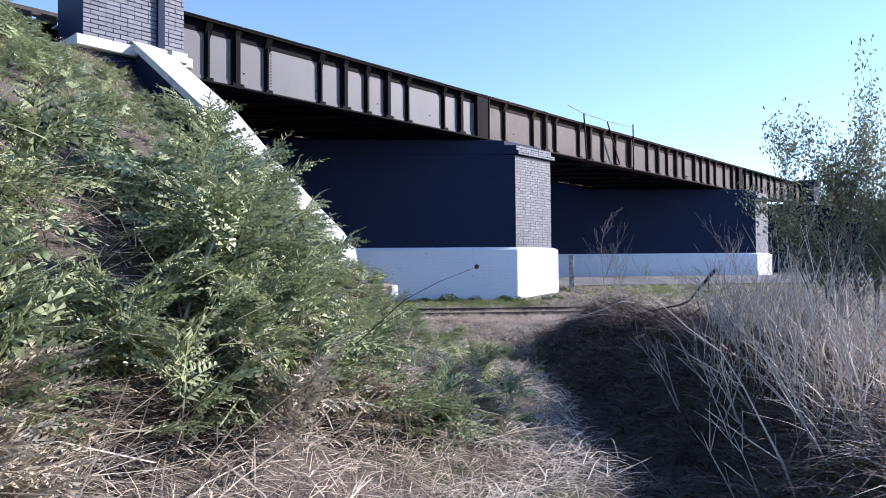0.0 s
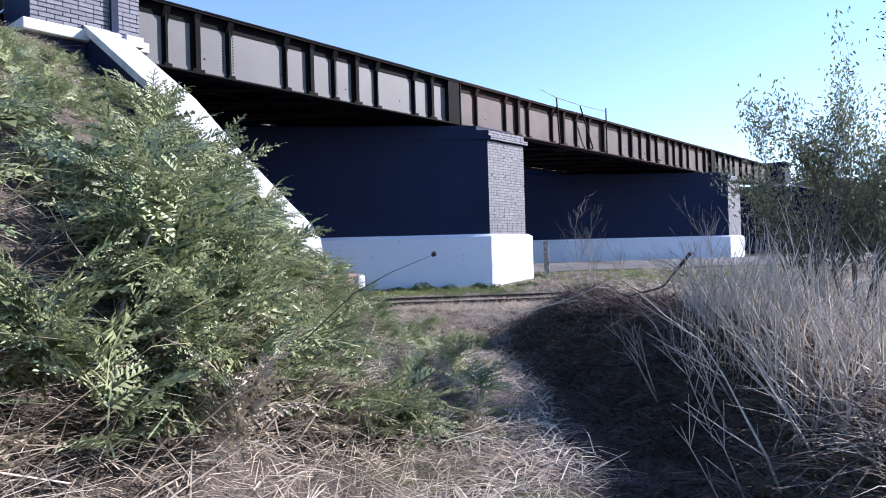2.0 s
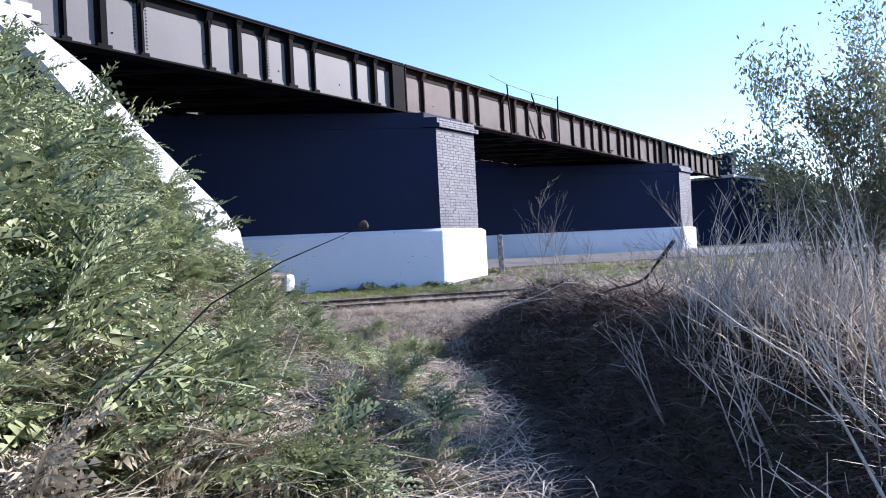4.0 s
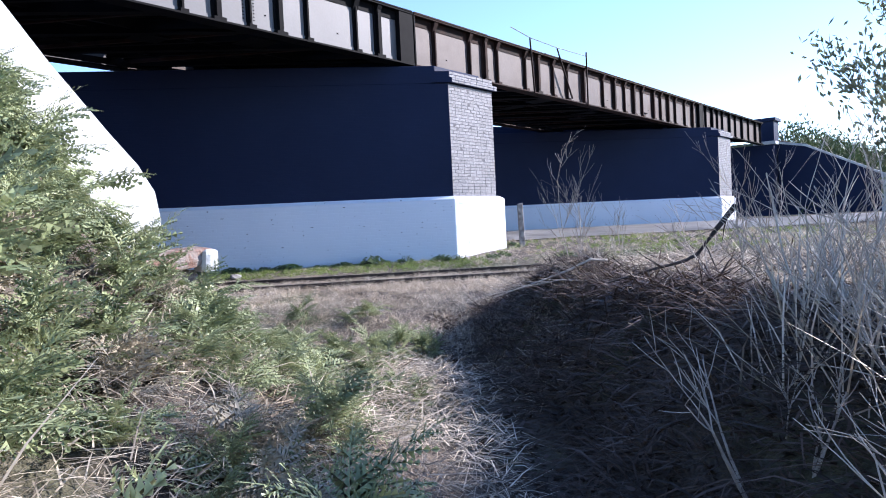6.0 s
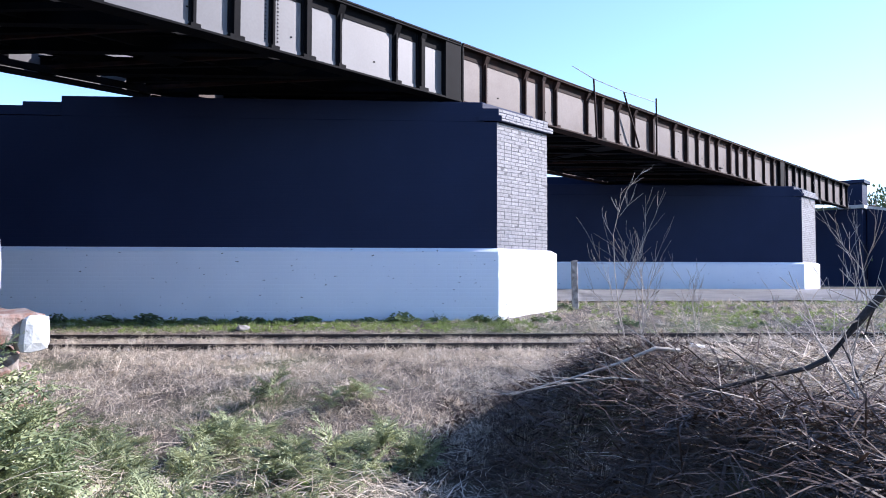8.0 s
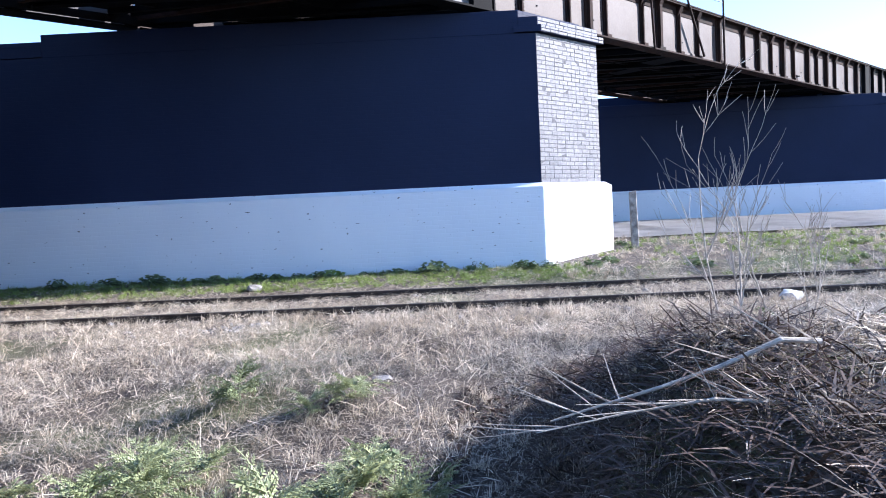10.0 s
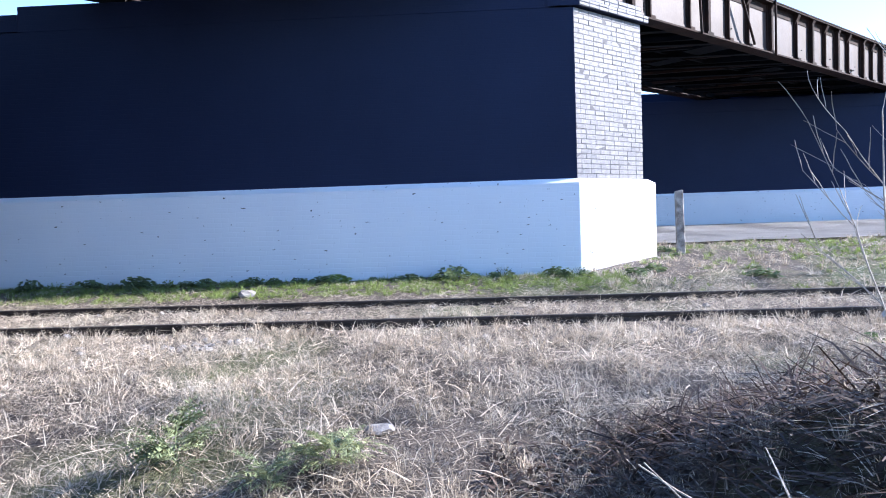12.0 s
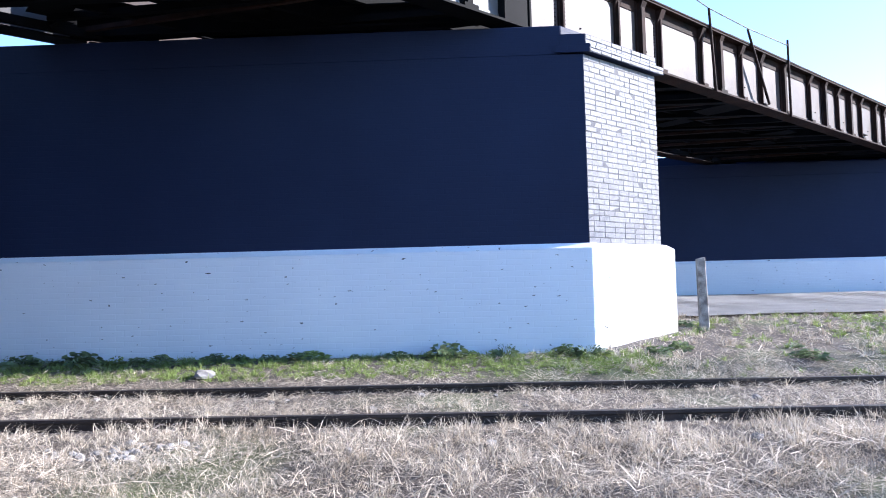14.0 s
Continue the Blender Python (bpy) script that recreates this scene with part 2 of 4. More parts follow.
def height(x, y):
    x, y = np.asarray(x, float), np.asarray(y, float)
    u, n = x * U.x + y * U.y, x * N.x + y * N.y
    z = np.interp(y, [-40, -9.5, -7, -4.6, -3.8, -2, -1, 0, 2, 4, 12.5, 60], [-0.62, -0.56, -0.34, -0.26, -0.24, -0.24, -0.12, -0.04, 0.17, 0.22, 0.36, 0.45])
    toe = np.interp(u, [-40, -20, -17, -14.3, -11, -9], [16, 11.4, 10.8, 9.9, 8.0, 7.5])
    bank = np.clip(0.58 * (toe + 0.2 - n), 0, 5.3)
    bank = np.where(bank < 0.5, bank * bank + 0.0, bank - 0.25)
    near = smooth_step((np.where(n < 5.0, -10.45, -9.7) - u) / np.where(n < 5.0, 0.5, 1.7))
    z = z + bank * near
    far = np.clip(0.5 * (9.0 - n), 0, 4.6) * smooth_step((u - 33.5) / 0.5)
    z = z + far
    d = x - (hollow_x(y) + 0.15)
    fade = smooth_step((-6.7 - y) / 2.2)
    rise = np.interp(y, [-18, -15, -13], [0.55, 0.62, 0.74]) * smooth_step(d / 1.1) * (1 - 0.45 * smooth_step((d - 5) / 8))
    z = z + rise * fade
    side = -d - 0.55
    z = z + 0.17 * np.exp(-((side - 0.35) / 0.42) ** 2) * smooth_step((-14.9 - y) / 1.4)
    dip = 0.18 * np.exp(-((x - hollow_x(y)) / 0.5) ** 2) * fade
    rough = 0.05 * np.sin(x * 2.1 + 0.7 * y) * np.sin(y * 1.7 - 0.4 * x) + 0.03 * np.sin(x * 5.3 + 1.9) * np.sin(y * 4.7)
    flat = smooth_step((-y - 4.6) / 1.0) + 0.25
    return z - dip + rough * np.minimum(flat, 1)


def gz(x, y):
    return float(height(x, y))


def axis(lo, hi, step):
    mid = np.arange(lo, hi + 1e-6, step)
    out = np.array([1.5, 4, 9, 18, 35, 70, 150, 350, 800, 2000])
    return np.concatenate([lo - out[::-1], mid, hi + out])


gx, gy = axis(-26, 38, 0.25), axis(-30, 34, 0.25)
mx_, my_ = np.meshgrid(gx, gy)
gv = np.stack([mx_, my_, height(np.clip(mx_, -60, 80), np.clip(my_, -60, 80))], -1).reshape(-1, 3)
ii = np.arange(len(gy) - 1)[:, None] * len(gx) + np.arange(len(gx) - 1)[None]
gf = np.stack([ii, ii + 1, ii + 1 + len(gx), ii + len(gx)], -1).reshape(-1, 4)
tagged(new("ground", raw_mesh("ground", gv, gf, GROUND, True)), "dry brown earth littered with straw and green patches", "ground", "", "structure")

# road under the middle span, laid on the ground, with a ragged near edge
bm = bmesh.new()
xs = np.linspace(-30, 60, 120)
near_edge, far_edge = [], []
rng = random.Random(3)
for x in xs:
    y0 = 3.4 + rng.uniform(-0.12, 0.12)
    near_edge.append(bm.verts.new((x, y0, gz(x, y0) + 0.05)))
    far_edge.append(bm.verts.new((x, 12.4, 0.40)))
for i in range(len(xs) - 1):
    bm.faces.new((near_edge[i], near_edge[i + 1], far_edge[i + 1], far_edge[i]))
bmesh.ops.solidify(bm, geom=list(bm.faces), thickness=0.12)
tagged(part("road", bm, ASPHALT, None), "worn light grey asphalt road passing under the bridge", "road", "", "structure")


# ---- piers ----
def laid_bricks(parent, origin, along, out, length, courses, rise, material, brick=0.235, seed=1):
    """Courses of single bricks proud of a wall, headers and stretchers by turns, sharing two meshes."""
    rnd = random.Random(seed)
    shapes = {}
    for kind, w in (("stretcher", brick), ("header", brick * 0.5)):
        b = bmesh.new()
        bmesh.ops.create_cube(b, size=1)
        bmesh.ops.scale(b, vec=(w - 0.003, 0.05, rise - 0.009), verts=b.verts)
        bmesh.ops.bevel(b, geom=list(b.edges), offset=0.004, segments=1, affect="EDGES")
        me = bpy.data.meshes.new("brick_" + kind)
        b.to_mesh(me)
        b.free()
        me.materials.append(material)
        shapes[kind] = (me, w)
    turn = Matrix((along, out, Vector((0, 0, 1)))).transposed().to_4x4()
    for c in range(courses):
        s, k = 0.0, c % 2
        while s < length - 0.02:
            kind = "header" if ((k == 1 and s == 0) or rnd.random() < 0.12) else "stretcher"
            me, w = shapes[kind]
            room = min(w, length - s)
            ob = new("brick", me)
            p = Vector(origin) + along * (s + room / 2) + Vector((0, 0, (c + 0.5) * rise)) + out * rnd.uniform(-0.021, -0.014)
            ob.parent = parent
            ob.matrix_parent_inverse = Matrix.Translation(-parent.location)
            ob.matrix_basis = Matrix.Translation(p) @ turn @ pose(0, 0, 0, rnd.uniform(-1.4, 1.4), rnd.uniform(-1.0, 1.0), rnd.uniform(-0.5, 0.5)) @ Matrix.Diagonal((room / w * rnd.uniform(0.955, 1.0), 1, rnd.uniform(0.86, 1.0), 1))
            s += w


def pier(ox, oy, length, label, foot, far_run):
    """A skewed pier: white plinth, navy shaft, stepped bearing course and a corbelled cap at either end."""
    th = thing("bridge_pier", label, "bridge pier", "piers of the bridge", "", (ox, oy, foot))
    part("plinth", bevelled(skewed(bmesh.new(), ox, oy, -length, 0, 0, 1.48, foot, 1.40), 0.012), WHITE, th, "white painted plinth with chipped paint")
    b = bmesh.new()
    lo = [Vector((ox + x + y * COT, oy + y, 1.40)) for x, y in ((-length, 0), (0, 0), (0, 1.48), (-length, 1.48))]
    hi = [Vector((ox + x + y * COT, oy + y, 1.47)) for x, y in ((-length + 0.08, 0.07), (-0.09, 0.07), (-0.09, 1.41), (-length + 0.08, 1.41))]
    part("weathered_ledge", hexa(b, lo, hi), WHITE, th)
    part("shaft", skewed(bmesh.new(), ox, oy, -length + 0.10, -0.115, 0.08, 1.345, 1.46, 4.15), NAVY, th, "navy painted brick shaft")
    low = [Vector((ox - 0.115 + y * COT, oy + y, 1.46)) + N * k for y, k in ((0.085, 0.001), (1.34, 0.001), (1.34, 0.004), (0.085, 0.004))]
    part("end_render", hexa(bmesh.new(), low, [p + Vector((0, 0, 2.69)) for p in low]), SUNLIT_JOINT, th)
    part("bearing_course", bevelled(skewed(bmesh.new(), ox, oy, -length + far_run, -0.42, 0.082, 1.343, 4.15, 4.57), 0.01), NAVY, th)
    for name, xa, xb in (("near_cap", -0.42, 0), ("far_cap", -length, -length + far_run)):
        near = xb == 0
        b = bmesh.new()
        skewed(b, ox, oy, xa + (0.0 if near else far_run - 0.75), xb - (0.07 if near else 0), 0.075, 1.325, 4.29 if near else 4.36, 4.44)
        skewed(b, ox, oy, xa - (0.05 if near else 0), xb + (0.02 if near else 0), 0.04 if near else 0.082, 1.36 if near else 1.318, 4.17, 4.29 if near else 4.36)
        part("corbelled_cap", b, NAVY, th, "corbelled brick cap, sun glare put in the colour of its end" if near else "")
    return th


pier_one = pier(0, 0, 13.6, "navy brick bridge pier on a white plinth beside the track", -0.45, 4.5)
pier_two = pier(14.2, 12.9, 17.5, "navy brick bridge pier on a white plinth beside the road", 0.2, 0.85)

# Wall added on the pier top to block the sky gap under the deck.
part("sky_gap_wall", skewed(bmesh.new(), 14.2, 12.9, -16.0, -3.2, 0.95, 1.30, 4.57, 4.98), NAVY, pier_two)


# ---- girders ----
def girder(label, u0, u1, n_out, stiffs, web_mat, edge_mat, outward=1):
    """A riveted plate girder: web, flanges with angles, stiffeners with feet, splice plates."""
    th = thing("plate_girder", label, "bridge girder", "girders of the bridge", "", bw((u0 + u1) / 2, n_out, 4.65))
    s = outward
    web = n_out - s * 0.17
    part("web", ubox(bmesh.new(), u0, u1, web - 0.012, web + 0.012, 4.68, 5.86), web_mat, th, "grey-black painted web plates, sun sheen put in their colour")
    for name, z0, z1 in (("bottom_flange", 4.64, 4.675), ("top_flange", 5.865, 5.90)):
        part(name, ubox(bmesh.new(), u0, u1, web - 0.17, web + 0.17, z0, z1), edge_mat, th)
    # Top angle is deep and dark, holding the flange's shadow in its colour.
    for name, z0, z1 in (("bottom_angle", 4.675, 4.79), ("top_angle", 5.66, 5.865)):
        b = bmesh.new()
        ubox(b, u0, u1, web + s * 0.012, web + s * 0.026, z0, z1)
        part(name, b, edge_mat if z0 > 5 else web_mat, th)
    cover = u0
    rnd = random.Random(int(u0 * 10))
    while cover < u1 - 0.3:
        w = min(1.55, u1 - cover) - 0.03
        b = ubox(bmesh.new(), cover, cover + w, web - 0.185, web + 0.185, 5.902, 5.925 + rnd.uniform(0, 0.012))
        part("cover_plate", b, edge_mat, th)
        cover += 1.55
    # Stiffeners get the dark edge colour for their unlit sides and shadows.
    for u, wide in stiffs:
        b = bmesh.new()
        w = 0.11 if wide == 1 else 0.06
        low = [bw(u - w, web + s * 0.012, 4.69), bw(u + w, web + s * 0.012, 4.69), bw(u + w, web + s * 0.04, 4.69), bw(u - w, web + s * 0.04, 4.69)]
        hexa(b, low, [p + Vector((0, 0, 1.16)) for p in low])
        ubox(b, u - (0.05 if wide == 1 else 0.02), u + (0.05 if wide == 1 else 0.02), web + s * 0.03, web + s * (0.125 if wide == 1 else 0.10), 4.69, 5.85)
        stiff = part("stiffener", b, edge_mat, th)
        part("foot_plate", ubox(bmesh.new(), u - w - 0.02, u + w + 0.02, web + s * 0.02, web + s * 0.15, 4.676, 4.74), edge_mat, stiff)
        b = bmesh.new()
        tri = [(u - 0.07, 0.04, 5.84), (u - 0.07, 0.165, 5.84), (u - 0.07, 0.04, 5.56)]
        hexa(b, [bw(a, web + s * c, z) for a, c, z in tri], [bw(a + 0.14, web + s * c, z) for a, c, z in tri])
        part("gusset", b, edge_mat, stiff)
    b = bmesh.new()
    for u, wide in stiffs:
        if wide != 2:
            continue
        for k in range(14):
            for du in (-0.12, 0.12):
                ubox(b, u + du - 0.012, u + du + 0.012, web + s * 0.012, web + s * 0.022, 4.85 + k * 0.065, 4.87 + k * 0.065)
    if len(b.verts):
        tagged(part("rivets", b, edge_mat, th), kind="stuff")
    return th


SPAN1 = [(-9.22, 0), (-8.57, 1), (-7.82, 2), (-6.38, 0), (-5.67, 1), (-4.96, 2), (-4.26, 1), (-3.54, 0), (-2.14, 0), (-1.43, 1)]
SPAN2 = [(0.62, 2), (2.12, 0), (2.82, 1), (3.44, 2), (4.93, 0), (5.67, 1), (6.61, 0), (7.55, 0), (8.71, 1), (10.21, 0), (11.15, 1), (12.06, 0), (12.92, 1), (13.75, 0), (14.9, 1), (15.7, 0), (16.55, 1), (17.4, 0), (18.58, 0), (19.6, 1), (20.5, 1)]
SPAN3 = [(21.5, 0), (22.45, 1), (23.3, 0), (24.12, 0), (25.3, 1), (26.39, 0), (27.6, 1), (28.91, 0), (30.3, 1), (31.4, 0)]
GN, GF = -0.773, -5.55
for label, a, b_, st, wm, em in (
        ("black riveted plate girder over the railway track", -10.0, -0.30, SPAN1, STEEL_SUNLIT, BLACK_SHADED),
        ("black rust-stained plate girder over the road", -0.26, 20.80, SPAN2, STEEL_RUSTY_SUNLIT, RUST),
        ("black plate girder of the far short span", 20.86, 31.75, SPAN3, STEEL_RUSTY_SUNLIT, BLACK_SHADED)):
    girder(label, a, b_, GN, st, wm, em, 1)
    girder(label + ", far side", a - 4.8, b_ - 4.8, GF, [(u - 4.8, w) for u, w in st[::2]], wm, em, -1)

# dark end posts where two girders meet over the piers
for u in (-0.28, 20.83):
    th = thing("girder_end_post", "black steel end plates where two girders meet", "bridge joint", "", "", bw(u, GN - 0.2, 4.68))
    part("end_plate", ubox(bmesh.new(), u - 0.50, u - 0.02, GN - 0.155, GN - 0.02, 4.68, 5.862), BLACK_SHADED, th)
    part("end_plate", ubox(bmesh.new(), u + 0.03, u + 0.07, GN - 0.155, GN - 0.02, 4.68, 5.862), BLACK_SHADED, th)

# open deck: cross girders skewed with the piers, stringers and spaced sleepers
# Most deck steel is near-black: the underside's shade is in its colour.
deck = thing("bridge_deck", "open steel deck, shade put in its dark colour, with timber sleepers and bracing", "bridge deck", "", "", bw(5, -3.1, 4.8))
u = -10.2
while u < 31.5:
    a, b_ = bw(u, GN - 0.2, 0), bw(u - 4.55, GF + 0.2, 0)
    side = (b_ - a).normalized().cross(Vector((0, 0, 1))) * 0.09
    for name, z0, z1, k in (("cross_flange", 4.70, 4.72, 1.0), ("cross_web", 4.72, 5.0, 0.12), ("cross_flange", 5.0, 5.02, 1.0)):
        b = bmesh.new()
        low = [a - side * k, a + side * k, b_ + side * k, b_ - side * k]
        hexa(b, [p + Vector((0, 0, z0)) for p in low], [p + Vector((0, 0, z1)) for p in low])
        part(name, b, BLACK_SHADED, deck)
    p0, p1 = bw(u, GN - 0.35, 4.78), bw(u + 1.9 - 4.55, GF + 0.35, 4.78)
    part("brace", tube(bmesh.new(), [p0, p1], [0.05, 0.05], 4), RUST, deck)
    u += 1.9
rnd = random.Random(18)
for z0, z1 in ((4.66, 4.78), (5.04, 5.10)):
    part("inner_boom", ubox(bmesh.new(), -14.6, 26.5, -5.10, -5.02, z0, z1), BLACK_SHADED, deck)
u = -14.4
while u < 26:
    part("inner_plate", ubox(bmesh.new(), u, u + rnd.uniform(0.2, 0.6), -5.11, -5.08, 4.67, 5.3), BLACK_SHADED, deck)
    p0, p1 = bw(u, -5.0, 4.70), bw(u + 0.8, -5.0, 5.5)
    part("inner_brace", tube(bmesh.new(), [p0, p1], [0.06, 0.06], 4), BLACK_SHADED, deck)
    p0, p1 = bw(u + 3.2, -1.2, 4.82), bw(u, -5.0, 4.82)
    part("brace", tube(bmesh.new(), [p0, p1], [0.07, 0.07], 4), BLACK_SHADED, deck)
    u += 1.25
# Random plates added to break long lit strips under the deck into patches.
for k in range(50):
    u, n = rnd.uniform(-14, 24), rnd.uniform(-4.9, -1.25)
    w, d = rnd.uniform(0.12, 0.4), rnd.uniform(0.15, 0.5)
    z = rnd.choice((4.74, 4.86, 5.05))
    part("light_break_plate", ubox(bmesh.new(), u - w, u + w, n - d, n + d, z, z + 0.02), BLACK_SHADED, deck)
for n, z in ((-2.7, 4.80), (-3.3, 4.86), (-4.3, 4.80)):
    part("lower_stringer", ubox(bmesh.new(), -14.0, 26.0, n - 0.04, n + 0.04, z, z + 0.2), BLACK_SHADED, deck)
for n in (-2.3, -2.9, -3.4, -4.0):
    part("stringer", ubox(bmesh.new(), -14.0, 31.0, n - 0.06, n + 0.06, 5.02, 5.46), BLACK_SHADED, deck)
rnd = random.Random(8)
u = -14.0
while u < 31.4:
    if rnd.random() > 0.06:
        part("sleeper", ubox(bmesh.new(), u, u + 0.25, -4.25 + rnd.uniform(-0.05, 0.05), -1.95 + rnd.uniform(-0.05, 0.05), 5.465, 5.62), TIMBER, deck)
    u += 0.42
for n in (-2.25, -3.98):
    part("running_rail", ubox(bmesh.new(), -14.0, 31.0, n - 0.035, n + 0.035, 5.625, 5.77), RAIL, deck)

# broken railing on the middle span
rail_th = thing("broken_railing", "thin rusty broken railing standing on the girder", "railing", "", "", bw(6.8, GN + 0.02, 4.7))
for u, z0, z1, lean in ((5.05, 4.62, 6.25, 0.15), (6.7, 4.72, 6.20, 0.9), (8.72, 4.60, 6.40, 0.0)):
    part("railing_post", tube(bmesh.new(), [bw(u + lean, GN + 0.03, z0), bw(u, GN + 0.03, z1)], [0.03, 0.025], 6), RUST, rail_th)
part("top_wire", tube(bmesh.new(), [bw(4.0, GN + 0.03, 6.37), bw(5.05, GN + 0.03, 6.25), bw(6.7, GN + 0.03, 6.22), bw(8.72, GN + 0.03, 6.27)], [0.012] * 4, 5), POST_WOOD, rail_th)


# ---- abutments ----
def abutment(label, u0, u1, flip):
    """The block below the pilaster, its white band, the brick pilaster and its white cap."""
    th = thing("bridge_abutment", label, "bridge abutment", "abutments of the bridge", "", bw((u0 + u1) / 2, -1, 0))
    part("abutment_block", ubox(bmesh.new(), u0 - (0 if flip else 0.6), u1 + (0.6 if flip else 0), -6.0, -0.36, -0.5, 4.66), NAVY, th)
    part("white_band", bevelled(ubox(bmesh.new(), u0 - 0.12, u1 + 0.12, -1.5, -0.22, 4.66, 4.85), 0.015), WHITE_COPING, th, "white painted string course")
    part("pilaster_core", ubox(bmesh.new(), u0 + 0.02, u1 - 0.02, -1.45, -0.325, 4.85, 6.15), NAVY, th)
    part("pilaster_cap", bevelled(ubox(bmesh.new(), u0 - 0.10, u1 + 0.10, -1.55, -0.20, 6.05, 6.25), 0.02), WHITE_COPING if not flip else NAVY, th, "white painted cap" if not flip else "")
    return th


near_abutment = abutment("brick pilaster with white bands above the bank, its front coloured as sunlit", -11.84, -10.01, False)
far_abutment = abutment("dark brick pilaster of the far abutment", 32.25, 33.45, True)
part("pilaster_rib", ubox(bmesh.new(), -10.55, -10.43, -0.34, -0.24, 4.86, 6.04), NAVY, near_abutment)


def wing_wall(label, u0, u1, run):
    """A wing wall that falls with the bank, under a sloping coping. run: pairs of distance out and height."""
    th = thing("wing_wall", label, "wing wall", "wing walls of the bridge", "", bw(u0, run[-1][0], 0))
    for (n0, z0), (n1, z1) in zip(run, run[1:]):
        b = bmesh.new()
        low = [bw(u0 + 0.06, n0, -0.6), bw(u1 - 0.06, n0, -0.6), bw(u1 - 0.06, n1, -0.6), bw(u0 + 0.06, n1, -0.6)]
        high = [bw(u0 + 0.06, n0, z0 - 0.1), bw(u1 - 0.06, n0, z0 - 0.1), bw(u1 - 0.06, n1, z1 - 0.1), bw(u0 + 0.06, n1, z1 - 0.1)]
        length_of_wall = part("wall_length", hexa(b, low, high), NAVY if z1 > 1.3 else WHITE_COPING, th)
        b = bmesh.new()
        low = [bw(u0, n0, z0 - 0.14), bw(u1, n0, z0 - 0.14), bw(u1, n1, z1 - 0.14), bw(u0, n1, z1 - 0.14)]
        hexa(b, low, [p + Vector((0, 0, 0.14)) for p in low])
        part("coping_stone", b, WHITE_COPING, length_of_wall, "white painted sloping coping")
    return th


wing_wall("wing wall with a white sloping coping half sunk in hemlock", -11.0, -10.42,
          [(-0.3, 4.95), (0.54, 4.42), (2.16, 3.38), (3.3, 2.46), (4.3, 1.71), (4.75, 1.39), (4.98, 1.16), (5.04, 0.95)])
wing_wall("far wing wall with a white sloping coping", 33.0, 33.6, [(-0.3, 4.85), (1.2, 4.55), (5.0, 2.6), (8.0, 1.1)])
part("coping_lug", ubox(bmesh.new(), -10.42, -10.12, -0.28, 0.02, 4.66, 4.84), WHITE_COPING, near_abutment)

# broken brick stub at the foot of the wing wall
stub = thing("broken_brick_stub", "crumbling red brick stub at the foot of the wing wall", "brick stub", "", "", bw(-10.6, 5.4, 0))
part("mortar_core", bevelled(ubox(bmesh.new(), -10.97, -10.49, 5.0, 5.66, -0.6, 0.56), 0.04), MORTAR, stub)
b = bevelled(ubox(bmesh.new(), -11.0, -10.42, 5.0, 5.72, 0.57, 0.71), 0.03, 3)
bmesh.ops.subdivide_edges(b, edges=list(b.edges), cuts=3, use_grid_fill=True)
for v in b.verts:
    v.co += noise.noise_vector(v.co * 8) * 0.03 + noise.noise_vector(v.co * 30) * 0.012
part("top_slab", b, RED_BRICK, stub, "broken red brick slab")
b = bevelled(ubox(bmesh.new(), -10.52, -10.40, 5.60, 5.77, 0.54, 0.70), 0.04, 2)
for v in b.verts:
    v.co += noise.noise_vector(v.co * 14) * 0.015
part("painted_end", b, WHITE_COPING, stub, "white painted end of the slab")
rnd = random.Random(5)
bme = bmesh.new()
bmesh.ops.create_cube(bme, size=1)
bmesh.ops.scale(bme, vec=(0.22, 0.11, 0.062), verts=bme.verts)
bmesh.ops.bevel(bme, geom=list(bme.edges), offset=0.012, segments=1, affect="EDGES")
brick_me = bpy.data.meshes.new("old_brick")
bme.to_mesh(brick_me)
bme.free()
brick_me.materials.append(RED_BRICK)
for k in range(46):
    on_end = k % 2
    uu = rnd.uniform(-10.95, -10.45) if on_end else -10.47 + rnd.uniform(-0.02, 0.012)
    nn = 5.69 + rnd.uniform(-0.03, 0.012) if on_end else rnd.uniform(5.05, 5.7)
    ob = new("brick", brick_me)
    ob.parent = stub
    ob.matrix_parent_inverse = Matrix.Translation(-stub.location)
    ob.matrix_basis = Matrix.Translation(bw(uu, nn, -0.22 + (k // 4) * 0.066)) @ pose(0, 0, 0, rnd.uniform(-4, 4), rnd.uniform(-4, 4), rnd.uniform(-12, 12) + (43 if on_end else -47))

# ---- track ----
track = thing("railway_track", "old dark broad-gauge rails half buried in dry grass", "railway track", "", "", (-5, -2.9, -0.3))
for y in (-3.78, -2.06):
    prof = [(-0.065, 0), (0.065, 0), (0.065, 0.012), (0.012, 0.03), (0.012, 0.10), (0.035, 0.112), (0.035, 0.14), (-0.035, 0.14), (-0.035, 0.112), (-0.012, 0.10), (-0.012, 0.03), (-0.065, 0.012)]
    b = bmesh.new()
    hexa(b, [(-34, y + a, -0.285 + z) for a, z in prof], [(26, y + a, -0.285 + z) for a, z in prof])
    part("rail", b, RAIL, track)
rnd = random.Random(4)
for k in range(70):
    x = -30 + k * 0.75 + rnd.uniform(-0.05, 0.05)
    b = hexa(bmesh.new(), [(x, -4.3, -0.44), (x + 0.22, -4.3, -0.44), (x + 0.22, -1.5, -0.44), (x, -1.5, -0.44)], [(x, -4.3, -0.275), (x + 0.22, -4.3, -0.275), (x + 0.22, -1.5, -0.275), (x, -1.5, -0.275)])
    part("sleeper", b, TIMBER, track)

# fence post
px, py = 2.03, 1.64
